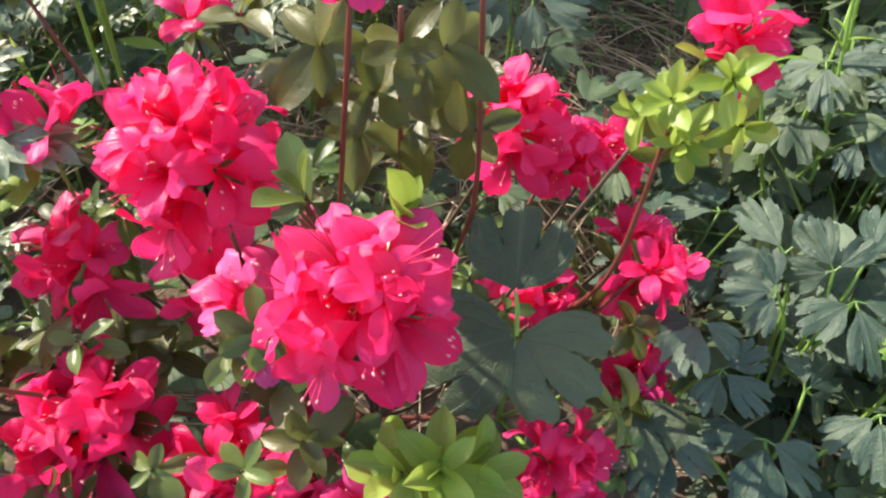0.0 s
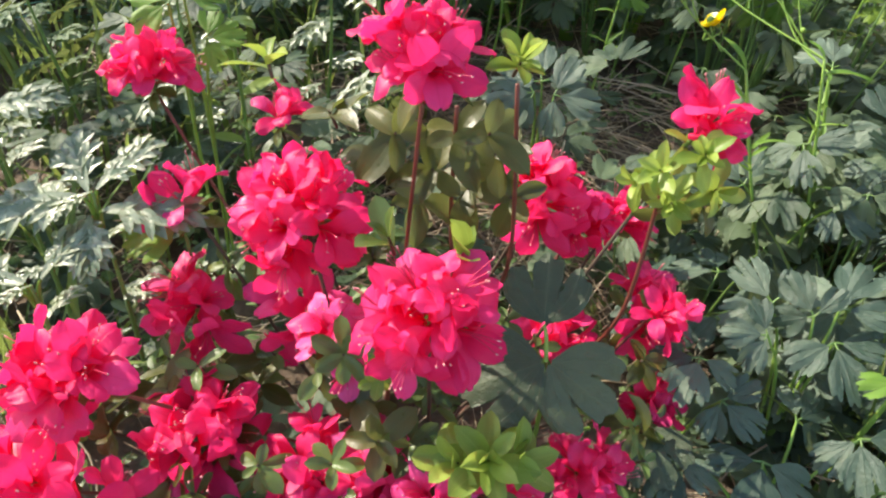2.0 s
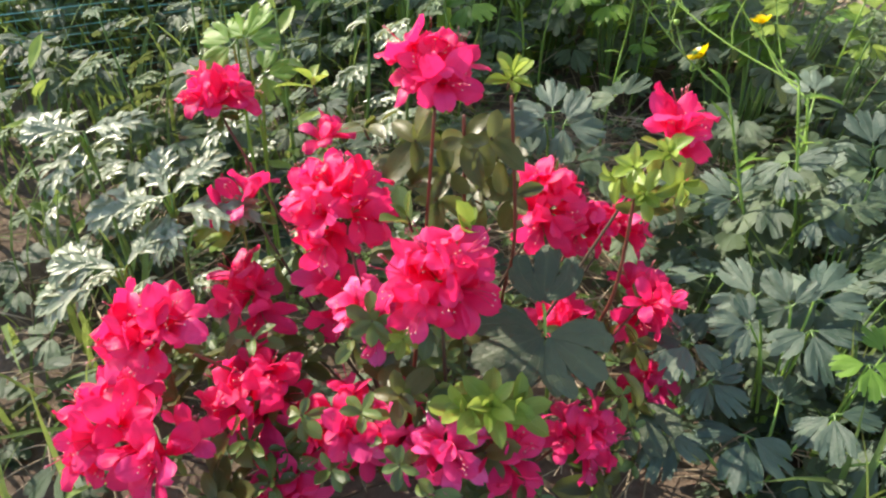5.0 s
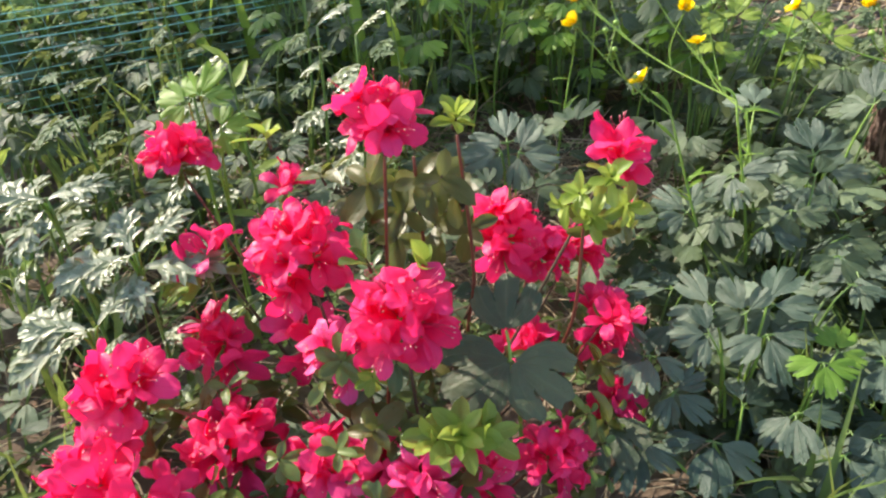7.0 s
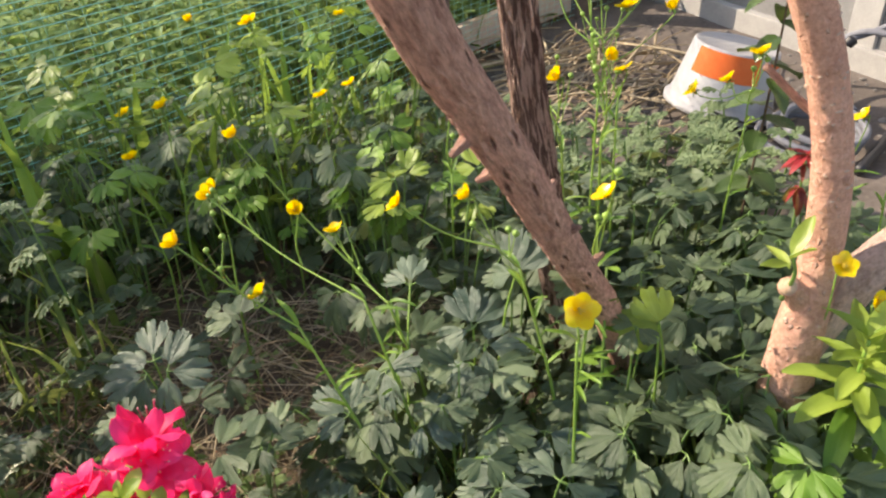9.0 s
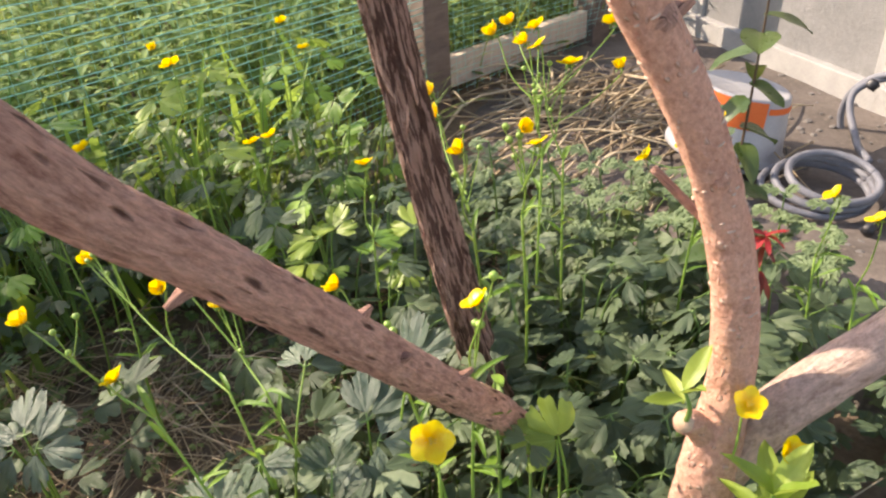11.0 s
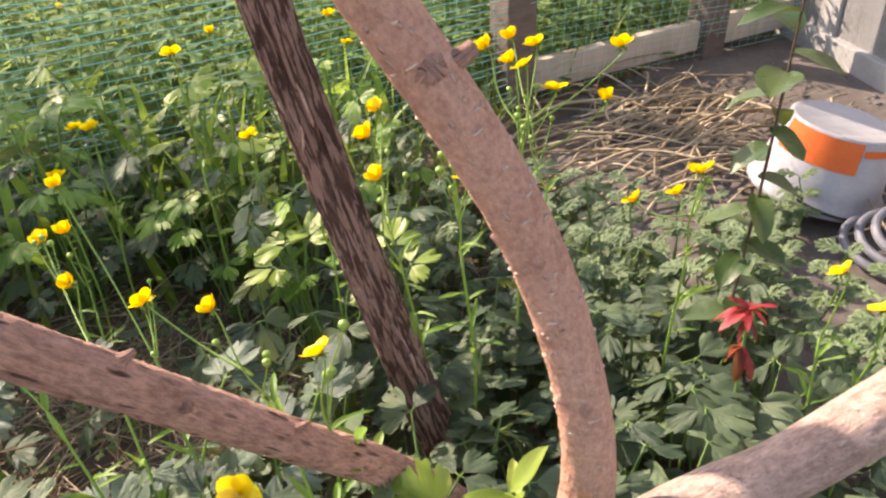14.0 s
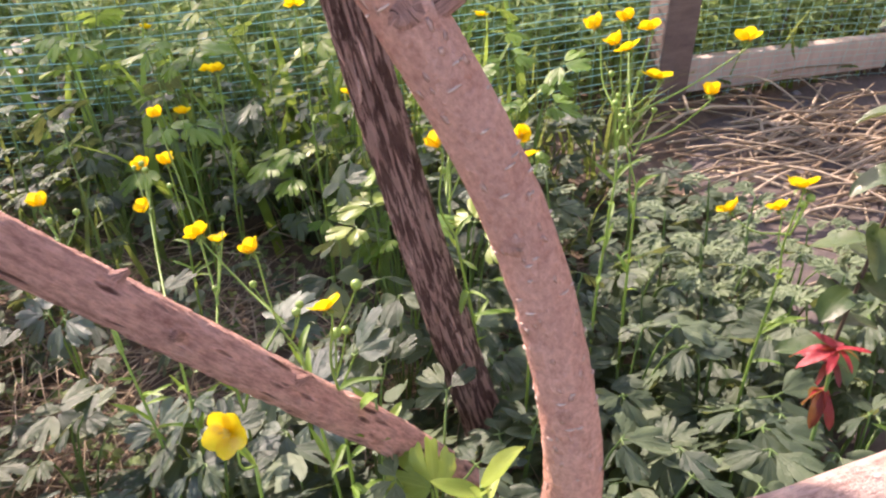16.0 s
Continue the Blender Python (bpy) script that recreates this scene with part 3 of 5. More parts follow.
for k, (s, ang, ln) in enumerate(((0.52, 0.4, 0.010), (0.44, -0.5, 0.007), (0.60, -0.3, 0.012), (0.38, 0.8, 0.008), (0.48, 1.5, 0.006), (0.30, 0.1, 0.010))):
    p, q = Vector(LEAN[int(s * 399)]), Vector(LEAN[int(s * 399) + 2])
    side = (q - p).normalized().cross(Vector((0, -1, 0.3))).normalized()
    d = (side * math.cos(ang) + Vector((0, -1, 0.2)) * math.sin(ang)).normalized() * (1 if k % 2 else -1)
    sh = Shape()
    tube(sh, [p + d * 0.012, p + d * 0.018, p + d * (0.017 + ln)], [0.0065, 0.004, 0.0018], 12, 9, 0, furrow(2.0, 0.12, 90))
    part("spur", shape_mesh("spur", sh, [M_BARKMID]), leaning, label="short broken spur")


def make_stump():
    at = Vector((0.722, 0.315, 0.0))
    st = thing("tree_stump", at, "short sawn tree stump with a pale cut face", "stump")
    sh = Shape()
    tube(sh, [at + Vector((0, 0, -0.02)), at + Vector((0.0, -0.004, 0.06)), at + Vector((0.004, -0.016, 0.135))], [0.034, 0.03, 0.029], 30, 26, 0, furrow(2.4, 0.07, 20.0), cap=False)
    part("trunk", shape_mesh("stump_trunk", sh, [M_BARKMID]), st)
    sh = Shape()
    tube(sh, [at + Vector((0.004, -0.016, 0.130)), at + Vector((0.005, -0.018, 0.136))], [0.0285, 0.027], 30, 3, 0)
    part("cut_face", shape_mesh("stump_cut", sh, [M_CUTWOOD]), st, label="pale sawn wood")


make_stump()


# ---- azalea ----
def azalea_flower(seed, size=0.0215):
    """A funnel whose five broad wavy lobes flare open, with long curved stamens, opening along +z."""
    r = np.random.default_rng(seed)
    sh = Shape()
    cols = (-1.0, -0.7, -0.35, 0.0, 0.35, 0.7, 1.0)
    n = 13
    for k in range(5):
        a = 2 * math.pi * k / 5 + r.normal(0, 0.07)
        ln, hw = size * r.uniform(1.05, 1.32), size * r.uniform(0.33, 0.42)
        flare, phase = r.uniform(0.6, 1.3), r.uniform(0, 6.28)
        v, uv, f = [], [], []
        rad, hgt, s0 = size * 0.08, 0.0, 0.0
        for i in range(n + 1):
            s = i / n
            if s < 0.38:
                q, th = 0.0, 0.22
                rad, hgt = size * (0.07 + 0.19 * (s / 0.38) ** 1.2), size * 0.72 * s / 0.38
                w = rad * 0.80
            else:
                q = (s - 0.38) / 0.62
                th = 0.30 + flare * 1.25 * q
                step = ln * 1.02 * (s - s0) / 0.62 if s0 >= 0.38 else 0.0
                rad, hgt = rad + math.sin(th) * step, hgt + math.cos(th) * step
                rise = min(1.0, q / 0.5)
                rise = rise * rise * (3 - 2 * rise)
                w = (size * 0.20 * (1 - rise) + hw * rise) * math.sqrt(max(0.03, 1 - max(0.0, (q - 0.5) / 0.51) ** 2.3))
            s0 = s
            for c in cols:
                off = abs(c) ** 1.5 * w * (0.35 - 0.75 * q) + 0.075 * ln * q * abs(c) * math.sin(8.0 * q + 2.6 * c + phase) + 0.02 * ln * q * math.sin(11.0 * c + 9.0 * q + phase)
                back = -0.05 * ln * (1 - abs(c)) * (i == n)
                v.append((c * w, rad - math.cos(th) * off + back, hgt + math.sin(th) * off))
                uv.append((c, s))
        m = len(cols)
        for i in range(n):
            for j in range(m - 1):
                b = i * m + j
                f.append((b, b + 1, b + m + 1, b + m))
        sh.add(*placed((np.array(v), f, np.array(uv)), rot(a, r.normal(0, 0.13), r.normal(0, 0.18))))
    lean = r.uniform(0, 6.28)
    for k in range(4):
        a = r.uniform(0, 6.28)
        o = size * r.uniform(0.1, 0.34)
        top = np.array([math.cos(a) * o + 0.35 * size * math.cos(lean), math.sin(a) * o + 0.35 * size * math.sin(lean), size * r.uniform(1.3, 1.85)])
        tube(sh, [(0, 0, 0.002), top * np.array([0.25, 0.25, 0.6]), top], [0.0003, 0.00028, 0.00022], 4, 6, 1, cap=False)
        tube(sh, [top - np.array([0, 0, 0.0006]), top + np.array([0, 0, 0.0009])], [0.0005, 0.00045], 5, 3, 2)
    return sh


FLOWERS = [shape_mesh("azalea_flower", azalea_flower(10 + i), [M_PETAL, M_STAMEN, M_ANTHERPINK]) for i in range(9)]
PALEFLOWERS = [shape_mesh("pale_azalea_flower", azalea_flower(30 + i), [M_PETALPINK, M_STAMEN, M_ANTHERPINK]) for i in range(4)]


def leaf_meshes(name, mat, length, ratio, count, fold=0.2, droop=0.25, wave=0.02, seed=0, belly=0.8):
    out = []
    for i in range(count):
        r = np.random.default_rng(seed + i)
        sh = Shape()
        sh.add(*oval_blade(length, length * ratio * r.uniform(0.85, 1.15), fold * r.uniform(0.4, 1.5), droop * r.uniform(-0.3, 1.6), wave, 1.0, 7, r.uniform(0, 6), belly))
        out.append(shape_mesh(name, sh, [mat]))
    return out


AZ_LEAVES = leaf_meshes("azalea_leaf", M_AZLEAF, 0.024, 0.46, 5, seed=100, belly=1.35)
OLIVE_LEAVES = leaf_meshes("olive_leaf", M_OLIVE, 0.036, 0.5, 5, 0.25, 0.3, 0.03, seed=120, belly=1.1)
LIME_LEAVES = leaf_meshes("lime_leaf", M_LIME, 0.025, 0.48, 6, 0.3, 0.25, 0.02, seed=140, belly=1.25)


def rosette(parent, at, up, count, meshes, scale, lift=0.5, spread=0.5, name="leaf_rosette", label=""):
    """Leaves set round a shoot tip, each a mesh under the rosette's short stem."""
    sh = Shape()
    at, up = Vector(at), Vector(up).normalized()
    tube(sh, [at - up * 0.014, at - up * 0.004, at], [0.0011, 0.0011, 0.0007], 6, 4, 0)
    ros = part(name, shape_mesh(name, sh, [M_BROWNSTEM]), parent, label=label)
    base = frame_of(up, uni(0, 6))
    for k in range(count):
        a = k * 2.4 + uni(-0.3, 0.3)
        el = lift + spread * (k / max(1, count - 1) - 0.5) * 2 + uni(-0.2, 0.2)
        s = scale * uni(0.7, 1.15) * (1 - 0.3 * k / count)
        m = Matrix.Translation(at - up * 0.008 * (1 - k / count)) @ base @ rot(a, el) @ rot(0, 0, uni(-0.3, 0.3)) @ Matrix.Scale(s, 4)
        part("leaf", meshes[int(rng.integers(len(meshes)))], ros, m)
    return ros


AZ_BASE = Vector((0.03, 0.24, 0.0))
azalea = thing("azalea_shrub", AZ_BASE, "low azalea shrub covered in crimson pink flowers", "shrub")


def branch(parent, a, b, r0, r1, mat, name="branch", sag=0.03, label=""):
    a, b = Vector(a), Vector(b)
    mid = a.lerp(b, 0.55) + Vector((uni(-0.022, 0.022), uni(-0.022, 0.022), -sag))
    sh = Shape()
    tube(sh, [a, a.lerp(mid, 0.5) + Vector((uni(-0.006, 0.006), 0, 0.0)), mid, b], [r0, (r0 + r1) / 2, r1 * 1.2, r1], 8, 22, 0, furrow(1.5, 0.05, 40))
    return part(name, shape_mesh(name, sh, [mat]), parent, label=label)


def truss(at, up, count, reach, meshes, size=1.0, leaves=6, leaf_mesh=None, cone=1.25):
    """A head of flowers on a shoot, with a collar of leaves under it."""
    at, up = Vector(at), Vector(up).normalized()
    sh = Shape()
    core = at - up * reach * 0.5
    tube(sh, [core - up * 0.012, core, core + up * 0.006], [0.0018, 0.002, 0.001], 7, 5, 0)
    head = part("flower_truss", shape_mesh("flower_truss", sh, [M_STEM]), azalea, label="dome of crimson pink flowers" if meshes is FLOWERS else "cluster of paler pink flowers")
    base = frame_of(up)
    for k in range(count):
        z = 1 - (1 - math.cos(cone)) * (k + 0.4) / count
        rr = math.sqrt(max(0, 1 - z * z))
        a = k * 2.39996 + uni(-0.25, 0.25)
        d = base.to_3x3() @ Vector((rr * math.cos(a), rr * math.sin(a), z)) + Vector((uni(-0.12, 0.12), uni(-0.12, 0.12), uni(-0.12, 0.12)))
        d.normalize()
        s = size * uni(0.86, 1.14)
        m = Matrix.Translation(core + d * (max(0.0, reach - 0.03) + uni(-0.007, 0.005))) @ frame_of(d, uni(0, 6)) @ Matrix.Scale(s, 4)
        part("flower", meshes[int(rng.integers(len(meshes)))], head, m)
    if leaves:
        rosette(azalea, core - up * 0.004, up, leaves, leaf_mesh or AZ_LEAVES, uni(0.95, 1.2), -0.15, 0.3, "leaf_collar")
    sag = 0.02 + 0.12 * Vector((core.x - AZ_BASE.x, core.y - AZ_BASE.y, 0)).length
    root = AZ_BASE + Vector((uni(-0.03, 0.03), uni(-0.03, 0.03), 0))
    branch(azalea, root, core - up * 0.012, 0.0032, 0.0013, M_REDSTEM if rng.random() < 0.5 else M_BROWNSTEM, sag=sag)
    return core


# (x, y, z), lean, flowers, reach, size
truss((0.061, 0.140, 0.332), (0.1, -0.55, 0.85), 10, 0.039, FLOWERS, 1.02, 6)
truss((-0.031, 0.215, 0.332), (-0.05, -0.35, 0.95), 16, 0.047, FLOWERS, 0.92, 5, None, 1.5)
truss((0.036, 0.236, 0.437), (-0.1, -0.2, 0.95), 10, 0.036, FLOWERS, 0.94, 5, OLIVE_LEAVES, 1.2)
truss((-0.178, 0.348, 0.338), (-0.1, 0.0, 1), 8, 0.034, FLOWERS, 0.95, 9, AZ_LEAVES, 1.15)
truss((0.224, 0.304, 0.366), (0.35, -0.3, 0.85), 4, 0.030, FLOWERS, 1.1, 4, LIME_LEAVES, 0.8)
truss((-0.128, 0.234, 0.205), (-0.2, -0.5, 0.8), 6, 0.036, FLOWERS, 1.05, 7)
truss((-0.150, 0.116, 0.272), (-0.35, -0.3, 0.9), 8, 0.036, FLOWERS, 1.1, 9)
truss((-0.094, 0.143, 0.175), (-0.2, -0.5, 0.85), 10, 0.044, FLOWERS, 1.15, 5)
truss((-0.194, 0.083, 0.185), (-0.4, -0.4, 0.8), 8, 0.048, FLOWERS, 1.1, 6)
truss((-0.141, 0.070, 0.185), (-0.2, -0.5, 0.8), 5, 0.04, FLOWERS, 1.05, 4)
truss((-0.012, 0.130, 0.165), (0, -0.5, 0.85), 9, 0.044, FLOWERS, 1.0, 4)
truss((0.036, 0.136, 0.175), (0.1, -0.5, 0.85), 8, 0.040, PALEFLOWERS, 1.0, 4)
truss((0.075, 0.106, 0.190), (0.1, -0.5, 0.85), 5, 0.034, PALEFLOWERS, 1.0, 4)
truss((0.182, 0.165, 0.150), (0.3, -0.5, 0.8), 7, 0.040, FLOWERS, 0.95, 5)
truss((0.120, 0.118, 0.170), (0.2, -0.5, 0.8), 4, 0.032, FLOWERS, 1.0, 3)
truss((0.134, 0.376, 0.235), (0.2, -0.3, 0.9), 9, 0.042, FLOWERS, 1.05, 5)
truss((0.178, 0.372, 0.215), (0.4, -0.3, 0.8), 6, 0.036, FLOWERS, 1.0, 4)
truss((0.216, 0.400, 0.200), (0.4, -0.2, 0.8), 4, 0.034, FLOWERS, 1.05, 3)
truss((0.238, 0.324, 0.168), (0.5, -0.4, 0.8), 8, 0.042, FLOWERS, 1.0, 4)
truss((0.159, 0.285, 0.160), (0.2, -0.5, 0.8), 6, 0.036, FLOWERS, 1.0, 4)
truss((0.250, 0.262, 0.115), (0.5, -0.4, 0.7), 5, 0.034, FLOWERS, 0.95, 3)
truss((-0.134, 0.268, 0.285), (-0.4, 0.0, 0.9), 3, 0.034, FLOWERS, 1.05, 5)
truss((-0.105, 0.415, 0.262), (-0.2, 0.1, 1), 2, 0.024, FLOWERS, 0.85, 6)
truss((-0.041, 0.226, 0.215), (0, -0.6, 0.7), 4, 0.036, FLOWERS, 1.05, 3)
truss((-0.004, 0.192, 0.232), (0, -0.6, 0.7), 5, 0.036, PALEFLOWERS, 1.0, 4)
truss((0.245, 0.29, 0.20), (0.6, -0.2, 0.7), 3, 0.03, FLOWERS, 0.95, 3)
truss((-0.06, 0.10, 0.12), (-0.1, -0.6, 0.7), 6, 0.04, FLOWERS, 1.0, 4)
truss((-0.215, 0.15, 0.155), (-0.5, -0.3, 0.7), 5, 0.04, FLOWERS, 1.0, 4)

# lime shoots
for at, up, count, scale in (
    ((0.188, 0.262, 0.356), (-0.45, -0.55, 0.7), 9, 0.85),
    ((0.212, 0.262, 0.372), (-0.1, -0.5, 0.85), 10, 0.85),
    ((0.198, 0.250, 0.340), (-0.3, -0.85, 0.4), 9, 0.9),
    ((0.228, 0.262, 0.345), (0.35, -0.8, 0.45), 9, 0.95),
    ((0.178, 0.272, 0.338), (-0.8, -0.5, 0.3), 7, 0.9),
):
    rosette(azalea, at, up, count, LIME_LEAVES, scale, 0.45, 0.7, label="fresh lime green leaf shoot")
for at, up in (((0.205, 0.268, 0.318), (0.0, -0.7, -0.2)), ((0.232, 0.275, 0.318), (0.5, -0.6, -0.1))):
    rosette(azalea, at, up, 6, OLIVE_LEAVES, 0.8, 0.2, 0.5, label="older olive leaves under a fresh shoot")
for at, up, count, scale in (
    ((0.103, 0.118, 0.232), (0.0, -0.45, 0.9), 12, 1.4),
    ((0.122, 0.122, 0.226), (0.5, -0.4, 0.75), 8, 1.3),
    ((0.084, 0.118, 0.224), (-0.55, -0.4, 0.75), 8, 1.3),
):
    rosette(azalea, at, up, count, LIME_LEAVES, scale, 0.55, 0.6, label="fresh lime green leaf shoot")
rosette(azalea, (0.092, 0.256, 0.425), (0.25, -0.2, 0.95), 11, LIME_LEAVES, 0.95, 0.55, 0.5, label="fresh lime green leaf shoot")
rosette(azalea, (0.072, 0.176, 0.345), (0.15, 0.0, 1), 4, LIME_LEAVES, 1.35, 1.1, 0.2, label="young yellow green leaves")
rosette(azalea, (0.030, 0.178, 0.350), (-0.3, 0.0, 1), 4, AZ_LEAVES, 1.2, 1.0, 0.3)
rosette(azalea, (-0.03, 0.30, 0.345), (-0.4, 0.1, 0.9), 5, OLIVE_LEAVES, 0.95, 0.3, 0.3)
rosette(azalea, (-0.06, 0.27, 0.40), (-0.3, 0.3, 0.9), 4, LIME_LEAVES, 1.2, 0.7, 0.3)
rosette(azalea, (0.005, 0.165, 0.255), (0.0, -0.6, 0.6), 9, AZ_LEAVES, 1.1, 0.1, 0.5)
rosette(azalea, (0.030, 0.160, 0.245), (0.1, -0.6, 0.6), 8, LIME_LEAVES, 0.8, 0.1, 0.5)
for at, s in (((0.02, 0.27, 0.355), 1.0), ((0.06, 0.27, 0.36), 1.0), ((0.045, 0.275, 0.325), 1.1), ((0.085, 0.28, 0.34), 1.0), ((0.01, 0.285, 0.32), 1.0), ((0.07, 0.29, 0.30), 1.1), ((0.10, 0.28, 0.305), 1.0), ((0.035, 0.29, 0.285), 1.05), ((0.08, 0.26, 0.37), 1.0)):
    rosette(azalea, at, (uni(-0.4, 0.4), -0.5, 0.7), 5, OLIVE_LEAVES, s, 0.05, 0.5, label="glossy olive leaves")
branch(azalea, (0.075, 0.29, 0.10), (0.058, 0.262, 0.385), 0.0022, 0.0014, M_REDSTEM, sag=-0.005, label="upright red shoot")
branch(azalea, (0.10, 0.30, 0.10), (0.092, 0.262, 0.405), 0.0021, 0.0013, M_REDSTEM, sag=-0.005, label="upright red shoot")
branch(azalea, (0.16, 0.29, 0.08), (0.195, 0.268, 0.345), 0.0021, 0.0013, M_REDSTEM, sag=-0.004, label="upright red shoot")
# leafy body of the shrub
for k in range(150):
    a, q = uni(0, 6.28), math.sqrt(uni(0, 1))
    x, y = 0.02 + 0.25 * q * math.cos(a), 0.225 + 0.185 * q * math.sin(a)
    z = (0.28 - 0.13 * q * q) * uni(0.5, 1.0) - 0.015
    if abs(x - 0.14) < 0.07 and abs(y - 0.19) < 0.06 and z > 0.12:
        continue
    rosette(azalea, (x, y, z), (0.8 * (x - 0.02) * 4, 0.6 * (y - 0.3) * 4, 0.9), 6, AZ_LEAVES if rng.random() < 0.75 else OLIVE_LEAVES, uni(0.85, 1.15), 0.15, 0.5)


# ---- buttercups ----
BC_LEAVES = [shape_mesh("buttercup_leaf", buttercup_leaf(200 + i), [M_BUTTER, M_STEM]) for i in range(8)]
BC_SKYLIT = [shape_mesh("skylit_buttercup_leaf", buttercup_leaf(220 + i), [M_BUTTERSKYLIT, M_STEM]) for i in range(6)]
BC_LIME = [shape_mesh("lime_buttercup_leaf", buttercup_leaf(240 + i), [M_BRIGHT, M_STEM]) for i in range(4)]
# The same leaf in lime: sunlight put into its colour.
BC_SUNLIT = [shape_mesh("sunlit_buttercup_leaf", buttercup_leaf(280 + i), [M_LIME, M_STEM]) for i in range(3)]


def broad_leaflet(seed):
    r = np.random.default_rng(seed)
    rings = (0.04, 0.2, 0.4, 0.58, 0.74, 0.87, 0.95, 1.0)
    return Shape().add(*fan_leaflet(1.0, r.uniform(0.95, 1.08), 61, rings, ((-0.36, r.uniform(0.34, 0.5)), (0.35, r.uniform(0.3, 0.46))), 0.07, 0.08, 0.16, seed))


BIG_LEAVES = [shape_mesh("broad_leaf", broad_leaflet(260 + i), [M_BIGLEAF]) for i in range(3)]


def leaf_on_stalk(parent, root, at, size, azimuth, tilt, meshes, name="leaf", label="", lean=0.5):
    """A leaf blade with its own stalk under it. azimuth: where it points, 0 is +y, turning left; tilt: nose down."""
    at, root = Vector(at), Vector(root)
    m = Matrix.Translation(at) @ rot(0, 0, -uni(0.0, 1.0) * lean) @ rot(radians(azimuth), radians(-tilt), uni(-0.2, 0.2)) @ Matrix.Scale(size, 4)
    ob = part(name, meshes[int(rng.integers(len(meshes)))], parent, m, label)
    sh = Shape()
    mid = root.lerp(at, 0.55) + Vector((0, 0, 0.25 * (at.z - root.z)))
    tube(sh, [root, mid, at], [0.0016, 0.0013, 0.001], 6, 9, 0, cap=False)
    part("leaf_stalk", shape_mesh("leaf_stalk", sh, [M_STEM]), ob, None)
    return ob


def leaf_facing(parent, root, at, size, tip, face, meshes, label=""):
    """A leaf blade whose tip points along tip and whose upper side looks along face, with its stalk."""
    at, root = Vector(at), Vector(root)
    y = Vector(tip).normalized()
    x = y.cross(Vector(face)).normalized()
    z = x.cross(y)
    m = Matrix.Translation(at) @ Matrix((x, y, z)).transposed().to_4x4() @ Matrix.Scale(size, 4)
    ob = part("leaf", meshes[int(rng.integers(len(meshes)))], parent, m, label)
    sh = Shape()
    mid = root.lerp(at, 0.55) + Vector((0, 0, 0.2 * (at.z - root.z)))
    tube(sh, [root, mid, at], [0.0018, 0.0015, 0.0011], 6, 9, 0, cap=False)
    part("leaf_stalk", shape_mesh("leaf_stalk", sh, [M_STALK]), ob, None)
    return ob


def buttercup_plant(base, leaves, meshes=BC_LEAVES, label="lobed dark green buttercup leaves on thin stalks", extra=0, spread=0.06, heights=(0.06, 0.14)):
    base = Vector((base[0], base[1], ground_height(base[0], base[1])))
    plant = thing("buttercup_plant", base, label, "plant", "buttercup plants in the bed")
    for x, y, z, size, azimuth, tilt in leaves:
        leaf_on_stalk(plant, base + Vector((uni(-0.008, 0.008), uni(-0.008, 0.008), -0.004)), (x, y, z), size, azimuth, tilt, meshes)
    for k in range(extra):
        a = uni(0, 6.28)
        q = spread * uni(0.4, 1.1)
        at = base + Vector((-q * math.sin(a), q * math.cos(a), uni(*heights)))
        leaf_on_stalk(plant, base + Vector((0, 0, -0.004)), at, uni(0.034, 0.055), math.degrees(a) + uni(-40, 40), uni(5, 35), meshes)
    return plant


big = thing("broad_leaved_plant", (0.16, 0.27, 0.0), "broad dark green lobed leaves standing over the azalea flowers", "plant")
FACE = (-0.12, -0.6, 0.79)
leaf_facing(big, (0.140, 0.212, 0.215), (0.135, 0.227, 0.237), 0.052, (-0.02, 0.78, 0.62), FACE, BIG_LEAVES)
leaf_facing(big, (0.16, 0.27, 0.0), (0.139, 0.212, 0.215), 0.068, (-0.9, -0.32, -0.3), FACE, BIG_LEAVES)
leaf_facing(big, (0.16, 0.27, 0.0), (0.142, 0.212, 0.215), 0.06, (0.82, -0.42, -0.28), FACE, BIG_LEAVES)
leaf_facing(big, (0.16, 0.27, 0.0), (0.235, 0.235, 0.115), 0.052, (0.35, -0.9, -0.1), FACE, BIG_LEAVES)
leaf_facing(big, (0.16, 0.27, 0.0), (0.20, 0.13, 0.11), 0.046, (0.1, -0.9, -0.2), FACE, BIG_LEAVES)



def facing_plant(base, leaves, meshes, label):
    """A buttercup plant whose leaves are given by place, size, tip direction and the way their upper side looks."""
    base = Vector((base[0], base[1], ground_height(base[0], base[1]) - 0.004))
    plant = thing("buttercup_plant", base, label, "plant", "buttercup plants in the bed")
    for at, size, tip, face in leaves:
        leaf_facing(plant, base + Vector((uni(-0.008, 0.008), uni(-0.008, 0.008), 0)), at, size, tip, face, meshes)
    return plant


SUNNY = (-0.62, -0.3, 0.72)
facing_plant((0.38, 0.30), [((0.345, 0.345, 0.168), 0.046, (-0.5, 0.75, 0.3), FACE), ((0.392, 0.330, 0.186), 0.050, (0.45, 0.75, 0.35), (-0.5, -0.45, 0.74)), ((0.372, 0.325, 0.178), 0.036, (-0.4, 0.5, 0.35), SUNNY), ((0.392, 0.312, 0.163), 0.046, (0.15, -0.95, -0.15), FACE), ((0.34, 0.318, 0.155), 0.036, (-0.95, 0.1, 0.0), FACE)], BC_SKYLIT, "sunlit lobed buttercup leaves on pale stalks")
